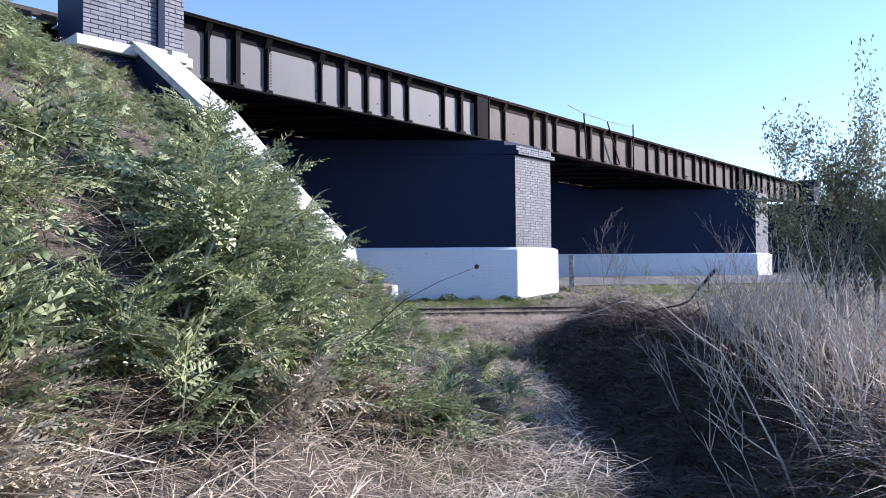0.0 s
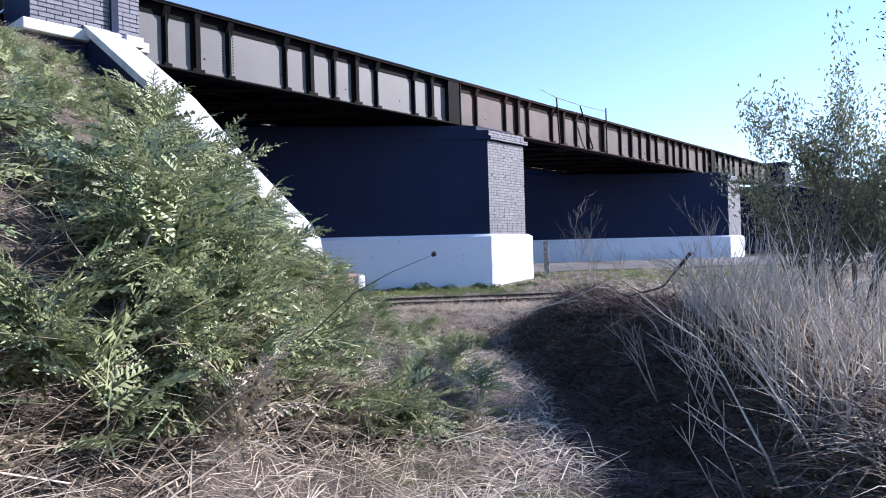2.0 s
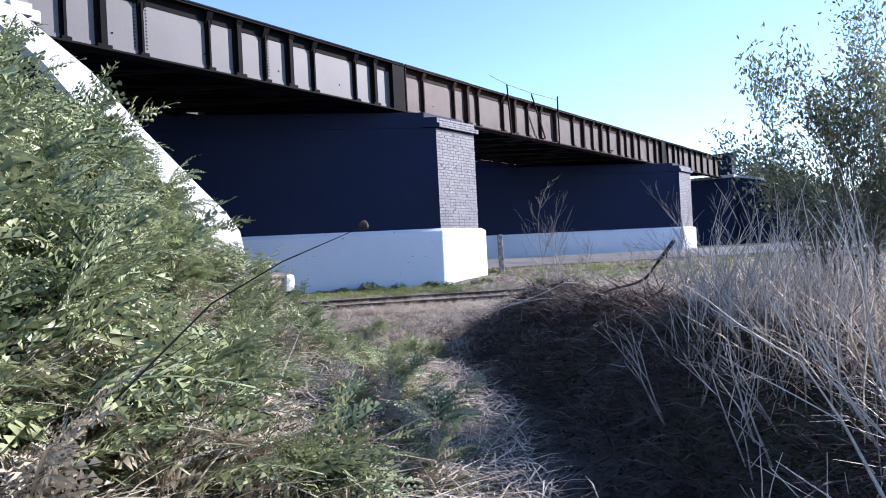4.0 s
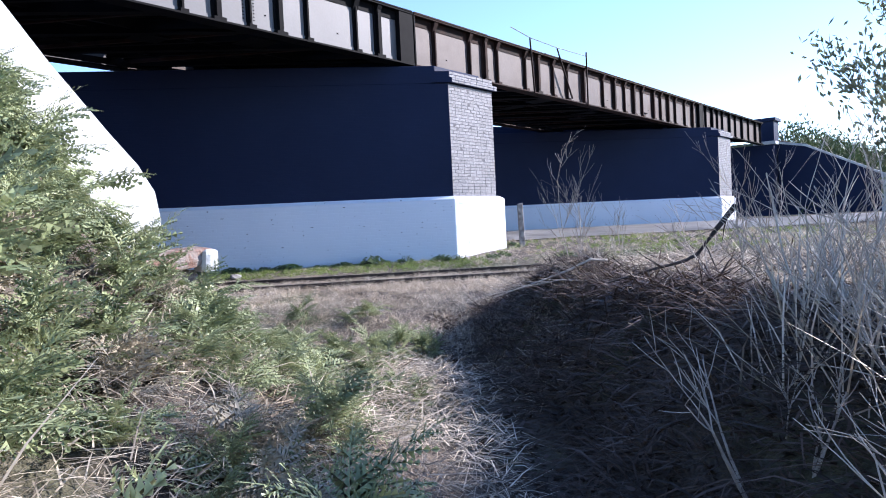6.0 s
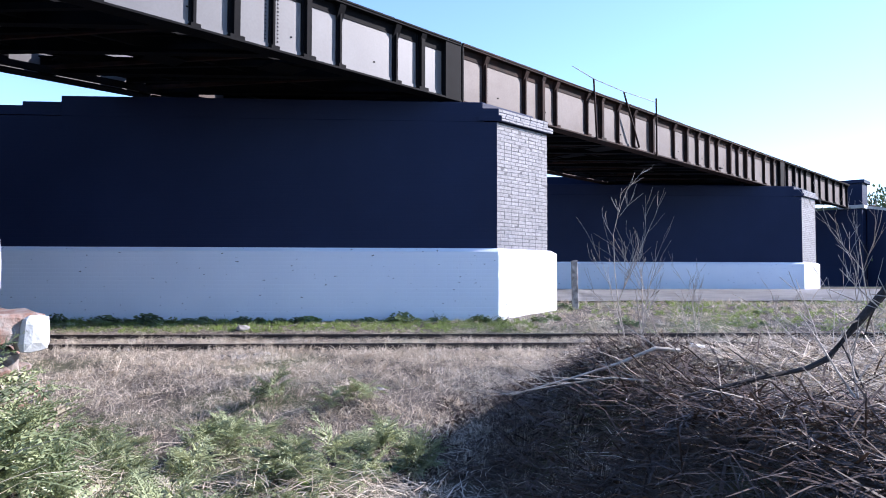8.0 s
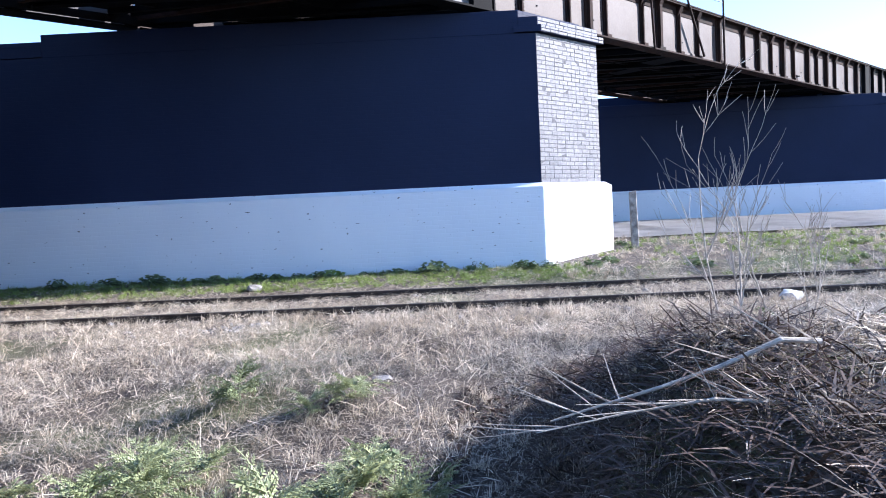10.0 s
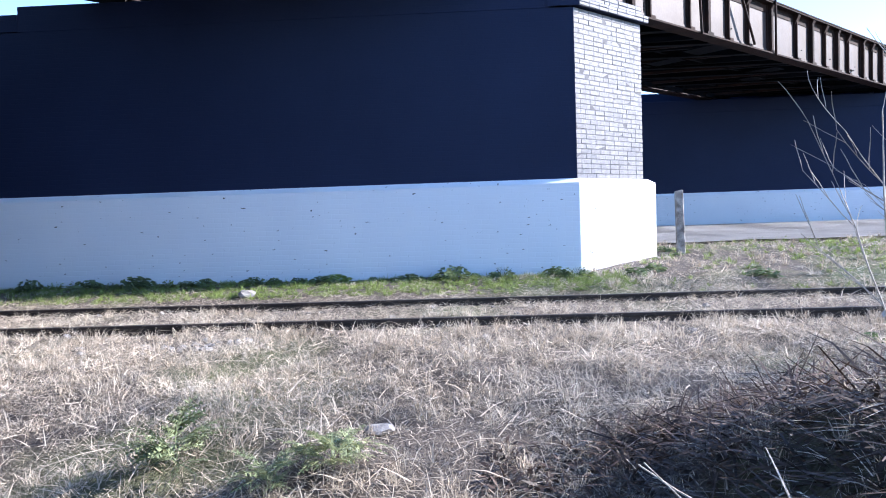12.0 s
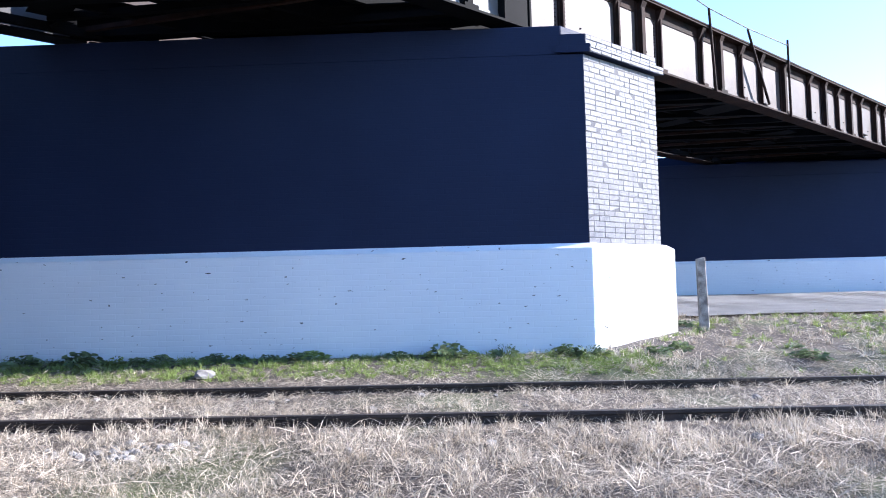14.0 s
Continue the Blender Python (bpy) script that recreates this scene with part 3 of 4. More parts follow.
post = thing("fence_post", "weathered grey wooden post standing in the grass", "post", "", "", (px, py, gz(px, py)))
b = hexa(bmesh.new(), [(px + a, py + c, -0.2) for a, c in ((-0.07, -0.06), (0.07, -0.06), (0.07, 0.06), (-0.07, 0.06))],
         [(px + a - 0.03, py + c, 1.26 + a * 0.2) for a, c in ((-0.065, -0.055), (0.065, -0.055), (0.065, 0.055), (-0.065, 0.055))])
part("post", bevelled(b, 0.012), POST_WOOD, post)


# ---- stalks, grass and leaves ----
GEN = np.random.default_rng(7)


def blades(name, label, category, xy, length, width, lean, material, lift=0.0, curl=0.3, azimuth=None):
    """Thin bent strips that stand or lie on the ground, joined as one growth."""
    k = len(xy)
    base = np.concatenate([xy, (height(xy[:, 0], xy[:, 1]) + GEN.uniform(0, lift + 1e-4, k))[:, None]], 1)
    ln = GEN.uniform(*length, k)[:, None]
    tilt = np.clip(GEN.normal(lean[0], lean[1], k), 0, 1.62)[:, None]
    az = GEN.uniform(0, 2 * np.pi, k)[:, None] if azimuth is None else GEN.normal(azimuth[0], azimuth[1], k)[:, None]
    flat = np.concatenate([np.cos(az), np.sin(az), 0 * az], 1)
    up = np.array([[0, 0, 1.0]])
    d0 = flat * np.sin(tilt) + up * np.cos(tilt)
    t1 = np.clip(tilt + GEN.uniform(0, 1, (k, 1)) * curl, 0, 2.2)
    d1 = flat * np.sin(t1) + up * np.cos(t1)
    side_az = GEN.uniform(0, 2 * np.pi, (k, 1))
    side = np.concatenate([np.cos(side_az), np.sin(side_az), 0.3 * np.sin(side_az * 3)], 1)
    w = GEN.uniform(*width, k)[:, None] * side
    p1 = base + d0 * ln * 0.55
    p2 = p1 + d1 * ln * 0.45
    v = np.stack([base - w, base + w, p1 + w * 0.8, p1 - w * 0.8, p2 + w * 0.25, p2 - w * 0.25], 1).reshape(-1, 3)
    i = np.arange(k)[:, None] * 6
    f = np.concatenate([i + [[0, 1, 2, 3]], i + [[3, 2, 4, 5]]])
    return tagged(new(name, raw_mesh(name, v, f, material)), label, category, "", "stuff")


def tufts(name, label, category, centres, per, radius, length, width, material, lift=0.0):
    """Round tufts whose blades stand in the middle and fall outwards at the rim, joined as one growth."""
    k = len(centres) * per
    grow = np.repeat(GEN.uniform(0.55, 1.25, len(centres)), per)
    a, r = GEN.uniform(0, 2 * np.pi, k), np.abs(GEN.normal(0, 0.55, k))
    xy = np.repeat(centres, per, 0) + np.stack([np.cos(a), np.sin(a)], 1) * (r * radius * grow * 0.6)[:, None]
    ln = GEN.uniform(*length, k) * grow
    tilt = np.clip(0.3 + r * 1.2 + GEN.normal(0, 0.4, k), 0, 1.55)
    lean_to = a + GEN.normal(0, 1.1, k)
    base = np.concatenate([xy, (height(xy[:, 0], xy[:, 1]) + GEN.uniform(0, lift + 1e-4, k))[:, None]], 1)
    flat = np.stack([np.cos(lean_to), np.sin(lean_to), 0 * a], 1)
    up = np.array([[0, 0, 1.0]])
    late = np.clip(tilt + GEN.uniform(0.1, 0.9, k), 0, 2.0)
    p1 = base + (flat * np.sin(tilt)[:, None] + up * np.cos(tilt)[:, None]) * (ln * 0.55)[:, None]
    p2 = p1 + (flat * np.sin(late)[:, None] + up * np.cos(late)[:, None]) * (ln * 0.45)[:, None]
    turn = GEN.uniform(0, 2 * np.pi, k)
    w = np.stack([np.cos(turn), np.sin(turn), 0 * turn], 1) * GEN.uniform(*width, k)[:, None]
    v = np.stack([base - w, base + w, p1 + w * 0.8, p1 - w * 0.8, p2 + w * 0.25, p2 - w * 0.25], 1).reshape(-1, 3)
    i = np.arange(k)[:, None] * 6
    f = np.concatenate([i + [[0, 1, 2, 3]], i + [[3, 2, 4, 5]]])
    return tagged(new(name, raw_mesh(name, v, f, material)), label, category, "", "stuff")


def patch(k, x0, x1, y0, y1, clump=0.0, spots=60):
    xy = np.stack([GEN.uniform(x0, x1, k), GEN.uniform(y0, y1, k)], 1)
    if clump:
        c = np.stack([GEN.uniform(x0, x1, spots), GEN.uniform(y0, y1, spots)], 1)[GEN.integers(0, spots, k)] + GEN.normal(0, clump, (k, 2))
        half = GEN.random(k) < 0.7
        xy[half] = c[half]
    return xy


def un(xy):
    return xy[:, 0] * U.x + xy[:, 1] * U.y, xy[:, 0] * N.x + xy[:, 1] * N.y


def clear(xy, margin=0.1):
    """Keeps what stands clear of the pier, the wing wall and the trodden path."""
    u, n = un(xy)
    wall = (u > -11.1) & (u < -10.35) & (n < 5.7)
    inside = (xy[:, 1] > -margin) & (xy[:, 1] < 1.6) & (xy[:, 0] - xy[:, 1] * COT < margin) & (xy[:, 0] > -14)
    return xy[~wall & ~inside]


def off_path(xy, half=0.35):
    return xy[(np.abs(xy[:, 0] - path_x(xy[:, 1])) > half) | (xy[:, 1] > -9.0)]


# dry grass between the path and the track
xy = off_path(clear(patch(2900, -8, 6.0, -10.3, -4.0, 0.3, 240)), 0.2)
tufts("dry_grass", "matted tufts of pale dry grass beside the track", "dry grass", xy, 30, 0.17, (0.035, 0.13), (0.0014, 0.003), STRAW_PALE, 0.05)
xy = clear(patch(60000, -6, 5, -8.6, -4.15, 0.2, 500))
blades("dry_thatch", "fine matted thatch of dead grass", "dry grass", xy, (0.03, 0.12), (0.0012, 0.0028), (1.1, 0.35), STRAW_PALE, 0.03, 0.6)
xy = clear(patch(38000, -9, 6, -11.5, -4.3, 0.17, 420))
blades("fallen_straw", "bleached straw lying in tangles", "straw", xy, (0.05, 0.26), (0.0018, 0.0045), (1.38, 0.22), STRAW, 0.08, 0.35)
xy = clear(patch(420, -9, 6, -11.0, -4.3))
blades("straw_stalks", "long pale stalks lying over the dry grass", "straw", xy, (0.25, 0.6), (0.003, 0.006), (1.5, 0.1), STRAW, 0.12, 0.2)
# tufts along both rails
for y, k, wide in ((-4.1, 430, 0.15), (-3.05, 260, 0.3), (-3.62, 70, 0.06), (-2.3, 70, 0.08)):
    xy = np.stack([GEN.uniform(-15, 9, k), GEN.normal(y, wide, k)], 1)
    tufts("rail_side_grass", "tufts of pinkish dry grass along the rails", "dry grass", xy, 34, 0.15, (0.04, 0.16), (0.0013, 0.0026), STRAW_PALE)
# green strip at the foot of the pier and the slope beside the post
xy = clear(np.stack([GEN.uniform(-12, 0.6, 1700), -0.1 - 1.3 * GEN.random(1700) ** 1.3], 1))
tufts("green_grass", "short green grass along the foot of the pier", "grass", xy, 30, 0.14, (0.03, 0.10), (0.002, 0.0042), GRASS)
xy = clear(patch(11000, -13, 2, -1.8, -0.2, 0.2, 60))
blades("strip_litter", "dry litter among the green grass by the pier", "straw", xy, (0.04, 0.14), (0.002, 0.004), (1.4, 0.2), STRAW_PALE, 0.05, 0.3)
xy = clear(patch(34000, -10, 6, -3.7, -1.5, 0.3, 120))
blades("track_litter", "short dry litter between the rails", "straw", xy, (0.04, 0.15), (0.0016, 0.0035), (1.35, 0.25), STRAW_PALE, 0.04, 0.4)
xy = clear(patch(560, 0.3, 12, -1.8, 3.3, 0.7, 20))
tufts("slope_grass", "patchy green grass on the slope below the road", "grass", xy, 36, 0.2, (0.04, 0.11), (0.003, 0.006), GRASS)
xy = clear(patch(520, 0.2, 15, -2.2, 3.3, 0.5, 50))
tufts("slope_straw", "dry grass on the slope below the road", "dry grass", xy, 34, 0.2, (0.06, 0.18), (0.003, 0.005), STRAW_PALE)
xy = clear(patch(12000, 0.2, 15, -2.2, 3.4))
blades("slope_litter", "grey-brown litter on the slope below the road", "straw", xy, (0.05, 0.22), (0.003, 0.006), (1.4, 0.2), STRAW, 0.03)


def right_of_path(k, d0, d1, y0, y1):
    y = GEN.uniform(y0, y1, k)
    return np.stack([path_x(y) + GEN.uniform(d0, d1, k), y], 1)


def left_of_path(k, d0, d1, y0, y1):
    return right_of_path(k, -d1, -d0, y0, y1)


# straw on the path side of the bank
xy = clear(np.concatenate([left_of_path(20000, 0.0, 2.8, -22, -15), left_of_path(11000, 0.2, 2.6, -15, -10)]))
blades("bank_straw", "bleached flattened stalks on the lower bank", "straw", xy, (0.08, 0.36), (0.0016, 0.0045), (1.38, 0.2), STRAW, 0.2, 0.6)
xy = clear(left_of_path(11000, 1.5, 8.5, -24, -14.7))
blades("bank_stalks", "grey-brown dead stalks between the hemlocks", "straw", xy, (0.3, 0.9), (0.003, 0.006), (1.3, 0.22), STRAW, 0.25, 0.3)
xy = clear(left_of_path(120, 0.6, 5.5, -20, -14.6))
blades("long_stalks", "long pale dead stems lying over the bank", "straw", xy, (0.4, 0.9), (0.003, 0.006), (1.5, 0.1), STRAW, 0.3, 0.35)
# Path straw takes the dark brush colour to carry the hollow's shade.
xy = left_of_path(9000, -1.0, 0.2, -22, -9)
blades("path_litter", "trodden straw on the path, shade put in its colour", "straw", xy, (0.08, 0.35), (0.002, 0.005), (1.5, 0.08), BRUSH_SHADED, 0.02, 0.15)
# brush on the mound
xy = right_of_path(1300, 3.2, 8.5, -21, -9.2)
blades("brush_stalks", "grey dead stalks standing on the mound", "dead brush", xy, (0.3, 0.8), (0.003, 0.006), (0.6, 0.4), STRAW, 0.0, 0.7)
# Tangle on the slope away from the sun, its shade in the colour.
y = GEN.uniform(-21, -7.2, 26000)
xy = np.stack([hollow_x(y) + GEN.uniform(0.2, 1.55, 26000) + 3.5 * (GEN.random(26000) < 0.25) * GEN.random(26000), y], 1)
blades("brush_tangle", "tangled dead grass over the mound, shade put in its colour", "dead brush", xy, (0.12, 0.42), (0.003, 0.008), (1.38, 0.25), BRUSH_SHADED, 0.10, 0.6)
# Pale straw starts at the sunlit crest, leaving the slope dark.
y = GEN.uniform(-21, -7.0, 28000)
xy = np.stack([hollow_x(y) + np.interp(y, [-14.6, -13.6, -11], [1.0, 1.7, 1.9]) + 6.0 * GEN.random(28000) ** 1.5, y], 1)
blades("mound_straw", "pale broken stalks lying over the top of the mound", "dead brush", xy, (0.12, 0.45), (0.002, 0.005), (1.42, 0.22), STRAW, 0.09, 0.4)


y = GEN.uniform(-16.4, -13.2, 1300)
xy = np.stack([hollow_x(y) + GEN.uniform(0.8, 2.1, 1300), y], 1)
blades("pale_stalks", "pale broken dead stalks standing on the edge of the mound", "dead brush", xy, (0.3, 0.75), (0.003, 0.006), (0.65, 0.4), STRAW, 0.0, 0.6)
# Litter in the same darkened colour deepens the shade of path and slope.
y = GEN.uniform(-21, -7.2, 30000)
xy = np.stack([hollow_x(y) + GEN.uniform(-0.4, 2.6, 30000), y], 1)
blades("leaf_litter", "dark leaf litter on the path and mound, shade put in its colour", "leaf litter", xy, (0.03, 0.10), (0.006, 0.016), (1.35, 0.3), BRUSH_SHADED, 0.04, 0.5)


def frond_mesh(seed, ribs=8, teeth=4):
    """One ferny leaf a metre long along x: a bowed midrib and paired, toothed side leaves that taper to the tip."""
    rnd = random.Random(seed)
    verts, faces = [], []
    up, d, side = Vector((0, 0, 1)), Vector((1, 0, 0)), Vector((0, 1, 0))

    def mid(t):
        return d * t + up * (0.30 * t - 0.68 * t * t)

    def add(p):
        verts.append(p)
        return len(verts) - 1

    last = (add(mid(0) - side * 0.010), add(mid(0) + side * 0.010))
    for k in range(ribs):
        t = 0.20 + 0.78 * k / (ribs - 1)
        c = mid(t)
        here = (add(c - side * 0.007), add(c + side * 0.007))
        faces.extend([(last[0], last[1], here[1]), (last[0], here[1], here[0])])
        last = here
        for s in (-1, 1):
            reach = 0.56 * (1.06 - t) * (0.55 + 0.45 * min(1, t * 3)) * rnd.uniform(0.6, 1.2)
            ax = (side * s + d * rnd.uniform(0.5, 1.0) + up * rnd.uniform(-0.6, 0.3)).normalized()
            cross = ax.cross(up).normalized()
            m = max(3, int(teeth * (1.25 - 0.5 * t)))
            prev, pq = here[0] if s < 0 else here[1], c
            for j in range(m):
                f = (j + 1) / m
                q = c + ax * (reach * f) - up * (0.25 * reach * f * f)
                now = add(q)
                l = reach * 0.30 * (1.12 - 0.85 * j / m)
                for w in (-1, 1):
                    tip = pq.lerp(q, 0.4) + (ax * 0.65 + cross * w + up * rnd.uniform(-0.4, 0.15)).normalized() * (l * rnd.uniform(0.55, 1.35))
                    faces.append((prev, now, add(tip)))
                prev, pq = now, q
    return raw_mesh("frond", [tuple(v) for v in verts], faces, FERN)


fronds = [frond_mesh(s) for s in (11, 12, 13, 14, 15)]
fine_fronds = [frond_mesh(s, 10, 6) for s in (31, 32, 33, 34, 35)]
withered = []
for m in fine_fronds:
    w = m.copy()
    w.materials[0] = DEAD_FERN
    withered.append(w)


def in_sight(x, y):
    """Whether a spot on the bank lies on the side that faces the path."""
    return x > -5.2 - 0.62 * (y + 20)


def hemlock(x, y, s, rnd, label, kinds=None, tall=None):
    """A rosette of drooping ferny fronds on a short hollow stem."""
    th = thing("hemlock_plant", label, "hemlock", "hemlocks on the bank", "", (x, y, gz(x, y)))
    count = rnd.randint(8, 11)
    if tall:
        count += 6
    tall = tall or s * rnd.uniform(0.15, 0.55)
    for k in range(count):
        ob = new("frond", (kinds or fronds)[rnd.randrange(5)])
        ob.parent = th
        size = s * rnd.uniform(0.42, 0.72)
        e = rnd.uniform(12, 78)
        ob.matrix_basis = pose(0, 0, tall * (0.2 + 0.8 * rnd.random()), 0, 0, 360 * (k + rnd.random()) / count) @ pose(0, 0, 0, rnd.uniform(-35, 35), -e, 0) @ Matrix.Diagonal((size, size, size, 1))
    return th


def bank_spots(count, seed):
    """Spots on the bank, in drifts with bare straw between, thinning towards the path."""
    rnd, out = random.Random(seed), []
    while len(out) < count:
        u, n = rnd.uniform(-19.5, -10.2), rnd.uniform(0.2, 11.0)
        p = bw(u, n, 0)
        x, y = p.x, p.y
        d = float(path_x(y)) - x
        if d < (0.95 if y < -17.0 else 0.8 if y < -14.2 else 1.15) or (u > -11.15 and n < 6.0) or math.hypot(x + 3.7, y + 19.8) < 2.1:
            continue
        if noise.noise(Vector((x * 0.7, y * 0.7, 3.0))) < -0.08 or (d < 1.7 and y < -16.6) or (d < 2.2 and rnd.random() < 0.3):
            continue
        if min(math.hypot(x + 5.5, y + 15.9) / 0.7, math.hypot(x + 6.75, y + 13.7) / 0.65, math.hypot(x + 6.4, y + 14.5) / 0.6) < 1:
            continue
        s = rnd.uniform(0.75, 1.3) * float(np.interp(n, [1, 4, 7], [0.75, 0.8, 1.0])) * float(np.interp(y, [-16, -14, -12.5], [1.0, 0.95, 0.75]))
        if u > -12.8 and n < 3.6:
            s *= 0.5
        if d < 2.4 and y > -15.3:
            s *= 0.62
        out.append((x, y, s))
    return out


rnd = random.Random(21)
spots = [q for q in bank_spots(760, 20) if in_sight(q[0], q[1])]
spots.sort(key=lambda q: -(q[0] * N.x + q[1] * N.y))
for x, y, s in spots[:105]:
    if float(path_x(y)) - x < 2.4 and rnd.random() < 0.45:
        hemlock(x, y, s * 0.85, rnd, "withered grey-brown hemlock plant at the foot of the bank", withered)
    else:
        hemlock(x, y, s, rnd, "ferny green hemlock plant growing on the bank", fine_fronds if float(path_x(y)) - x < 2.9 else fronds[:3] + fine_fronds[:2])
# a tall stand half way up the bank, in front of the foot of the wing wall
for k in range(17):
    y = -16.3 + k * 0.19 + rnd.uniform(-0.15, 0.15)
    x = float(np.interp(y, [-16.5, -14.5, -13.0], [-4.15, -4.35, -4.75])) - rnd.uniform(0.0, 0.9)
    hemlock(x, y, rnd.uniform(0.85, 1.1), rnd, "tall ferny green hemlock plant growing on the bank", fine_fronds, rnd.uniform(0.7, 1.0) if y > -15.6 else rnd.uniform(0.4, 0.7))
# plants that overhang the coping
for k in range(13):
    p = bw(-11.22 - rnd.uniform(0, 0.2), 3.3 + k * 0.15, 0)
    hemlock(p.x, p.y, rnd.uniform(0.6, 0.85), rnd, "ferny green hemlock plant beside the coping", fine_fronds, rnd.uniform(0.25, 0.5))
for k in range(8):
    p = bw(-11.35 + 0.1 * k, 5.95 + rnd.uniform(0, 0.35), 0)
    hemlock(p.x, p.y, rnd.uniform(0.42, 0.6), rnd, "ferny green hemlock plant in front of the brick stub", fine_fronds)
for k in range(24):
    y = rnd.uniform(-16.5, -14.0)
    x = float(path_x(y)) - rnd.uniform(1.2, 2.2)
    if k % 3:
        hemlock(x, y, rnd.uniform(0.6, 0.95), rnd, "ferny green hemlock plant growing on the bank", fine_fronds)
    else:
        hemlock(x, y, rnd.uniform(0.5, 0.8), rnd, "withered grey-brown hemlock plant at the foot of the bank", withered)
for cx, cy, r, k in ((-4.0, -9.7, 0.7, 13), (-2.7, -9.6, 0.4, 6), (-2.9, -7.6, 0.5, 3), (-2.0, -9.2, 0.35, 4), (-3.75, -11.8, 0.4, 9), (-4.3, -12.2, 0.4, 8), (-3.3, -12.4, 0.35, 6)):
    for _ in range(k):
        hemlock(cx + rnd.gauss(0, r * 0.6), cy + rnd.gauss(0, r * 0.6), rnd.uniform(0.32, 0.58), rnd, "small ferny green weed among dry straw", fine_fronds)
# low green growth between the end of the bank and the path
for k in range(120):
    y = rnd.uniform(-14.2, -10.3)
    x = float(path_x(y)) - rnd.uniform(1.15 if y < -12 else 1.35, 3.1)
    if noise.noise(Vector((x * 1.1, y * 1.1, 8.0))) < -0.22:
        continue
    if k % 6:
        hemlock(x, y, rnd.uniform(0.3, 0.62), rnd, "ferny green hemlock plant growing on the bank", fine_fronds)
    else:
        hemlock(x, y, rnd.uniform(0.35, 0.55), rnd, "withered grey-brown hemlock plant at the foot of the bank", withered)
for cx, cy, r, k in ((-2.6, -9.9, 0.35, 9), (-2.35, -11.2, 0.3, 8), (-2.85, -11.1, 0.35, 8), (-3.2, -10.7, 0.4, 8), (-2.5, -9.0, 0.3, 4), (-3.3, -8.6, 0.5, 5)):
    for _ in range(k):
        hemlock(cx + rnd.gauss(0, r * 0.6), cy + rnd.gauss(0, r * 0.6), rnd.uniform(0.24, 0.44), rnd, "small ferny green weed among dry straw", fine_fronds)
co = []
for m in fronds[:3] + fine_fronds[:2]:
    arr = np.empty(len(m.vertices) * 3, np.float32)
    m.vertices.foreach_get("co", arr)
    order = np.empty(len(m.loops), np.int32)
    m.loops.foreach_get("vertex_index", order)
    co.append(arr.reshape(-1, 3)[order])
all_v = []
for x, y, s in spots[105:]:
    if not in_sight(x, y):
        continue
    for k in range(9):
        size, v = s * rnd.uniform(0.36, 0.62), co[rnd.randrange(5)]
        m = pose(x, y, gz(x, y) + s * rnd.uniform(0.05, 0.45), 0, 0, 36 * (k + rnd.random())) @ pose(0, 0, 0, rnd.uniform(-50, 50), -rnd.uniform(12, 70), 0)
        r = np.array(m.to_3x3())
        all_v.append(v @ (r.T * size) + np.array(m.translation))
all_v = np.concatenate(all_v)
tagged(new("hemlock_growth", raw_mesh("hemlock_growth", all_v, np.arange(len(all_v)).reshape(-1, 3), FERN)), "dense ferny hemlock growth high on the bank", "hemlock", "", "stuff")


# leafy weeds along the foot of the pier and on the dry grass
def weed_mesh(seed, count, size, material):
    rnd = random.Random(seed)
    verts, faces = [], []
    for k in range(count):
        a, e = rnd.uniform(0, 6.2832), rnd.uniform(0.1, 1.3)
        d = Vector((math.cos(a) * math.cos(e), math.sin(a) * math.cos(e), math.sin(e)))
        r = d * rnd.uniform(0.2, 1.0) * size
        side = d.orthogonal().normalized() * size * rnd.uniform(0.12, 0.22)
        tip = r + (d + Vector((0, 0, -0.5))) * size * 0.45
        i = len(verts)
        mid = (r + tip) / 2 + Vector((0, 0, 0.05 * size))
        verts.extend([r, mid + side, tip, mid - side])
        faces.append((i, i + 1, i + 2, i + 3))
    return raw_mesh("weed", [tuple(v) for v in verts], faces, material)


weeds = [weed_mesh(s, 130, 0.22, WEED) for s in (1, 2, 3)] + [weed_mesh(9, 150, 0.2, GRASS)]
rnd = random.Random(31)
spots = [(x, -0.18 + rnd.uniform(-0.12, 0.06)) for x in (-0.15, -0.45, -1.25, -1.4, -2.0, -2.7, -2.9, -3.9, -4.1, -4.5, -4.9, -5.6, -6.3, -7.1, -7.6, -8.2, -8.8, -9.5, -6.0, -6.6, -6.8, -7.3, -7.9, -8.5, -9.1, -5.2, -3.3, -1.7)]
spots += [(rnd.uniform(-5, 3), rnd.uniform(-9.5, -5)) for _ in range(3)] + [(rnd.uniform(0.5, 7), rnd.uniform(-1.5, 2.2)) for _ in range(16)]
spots += [(-2.6, -10.1), (-2.75, -10.5), (-2.2, -9.3), (-1.9, -9.0), (-2.9, -11.0), (-2.4, -11.4), (-1.75, -8.6), (-3.0, -11.6)]
for k, (x, y) in enumerate(spots):
    ob = new("leafy_weed", weeds[k % 4])
    s = rnd.uniform(0.45, 1.2) * (1.0 if k < 28 else 0.7)
    ob.matrix_basis = pose(x, y, gz(x, y), 0, 0, rnd.uniform(0, 360)) @ Matrix.Diagonal((s * rnd.uniform(0.8, 1.5), s, s * rnd.uniform(0.5, 0.9), 1))
    tagged(ob, "low dark green leafy weed by the wall" if k < 28 else "small green weed among dry grass", "weed", "weeds")


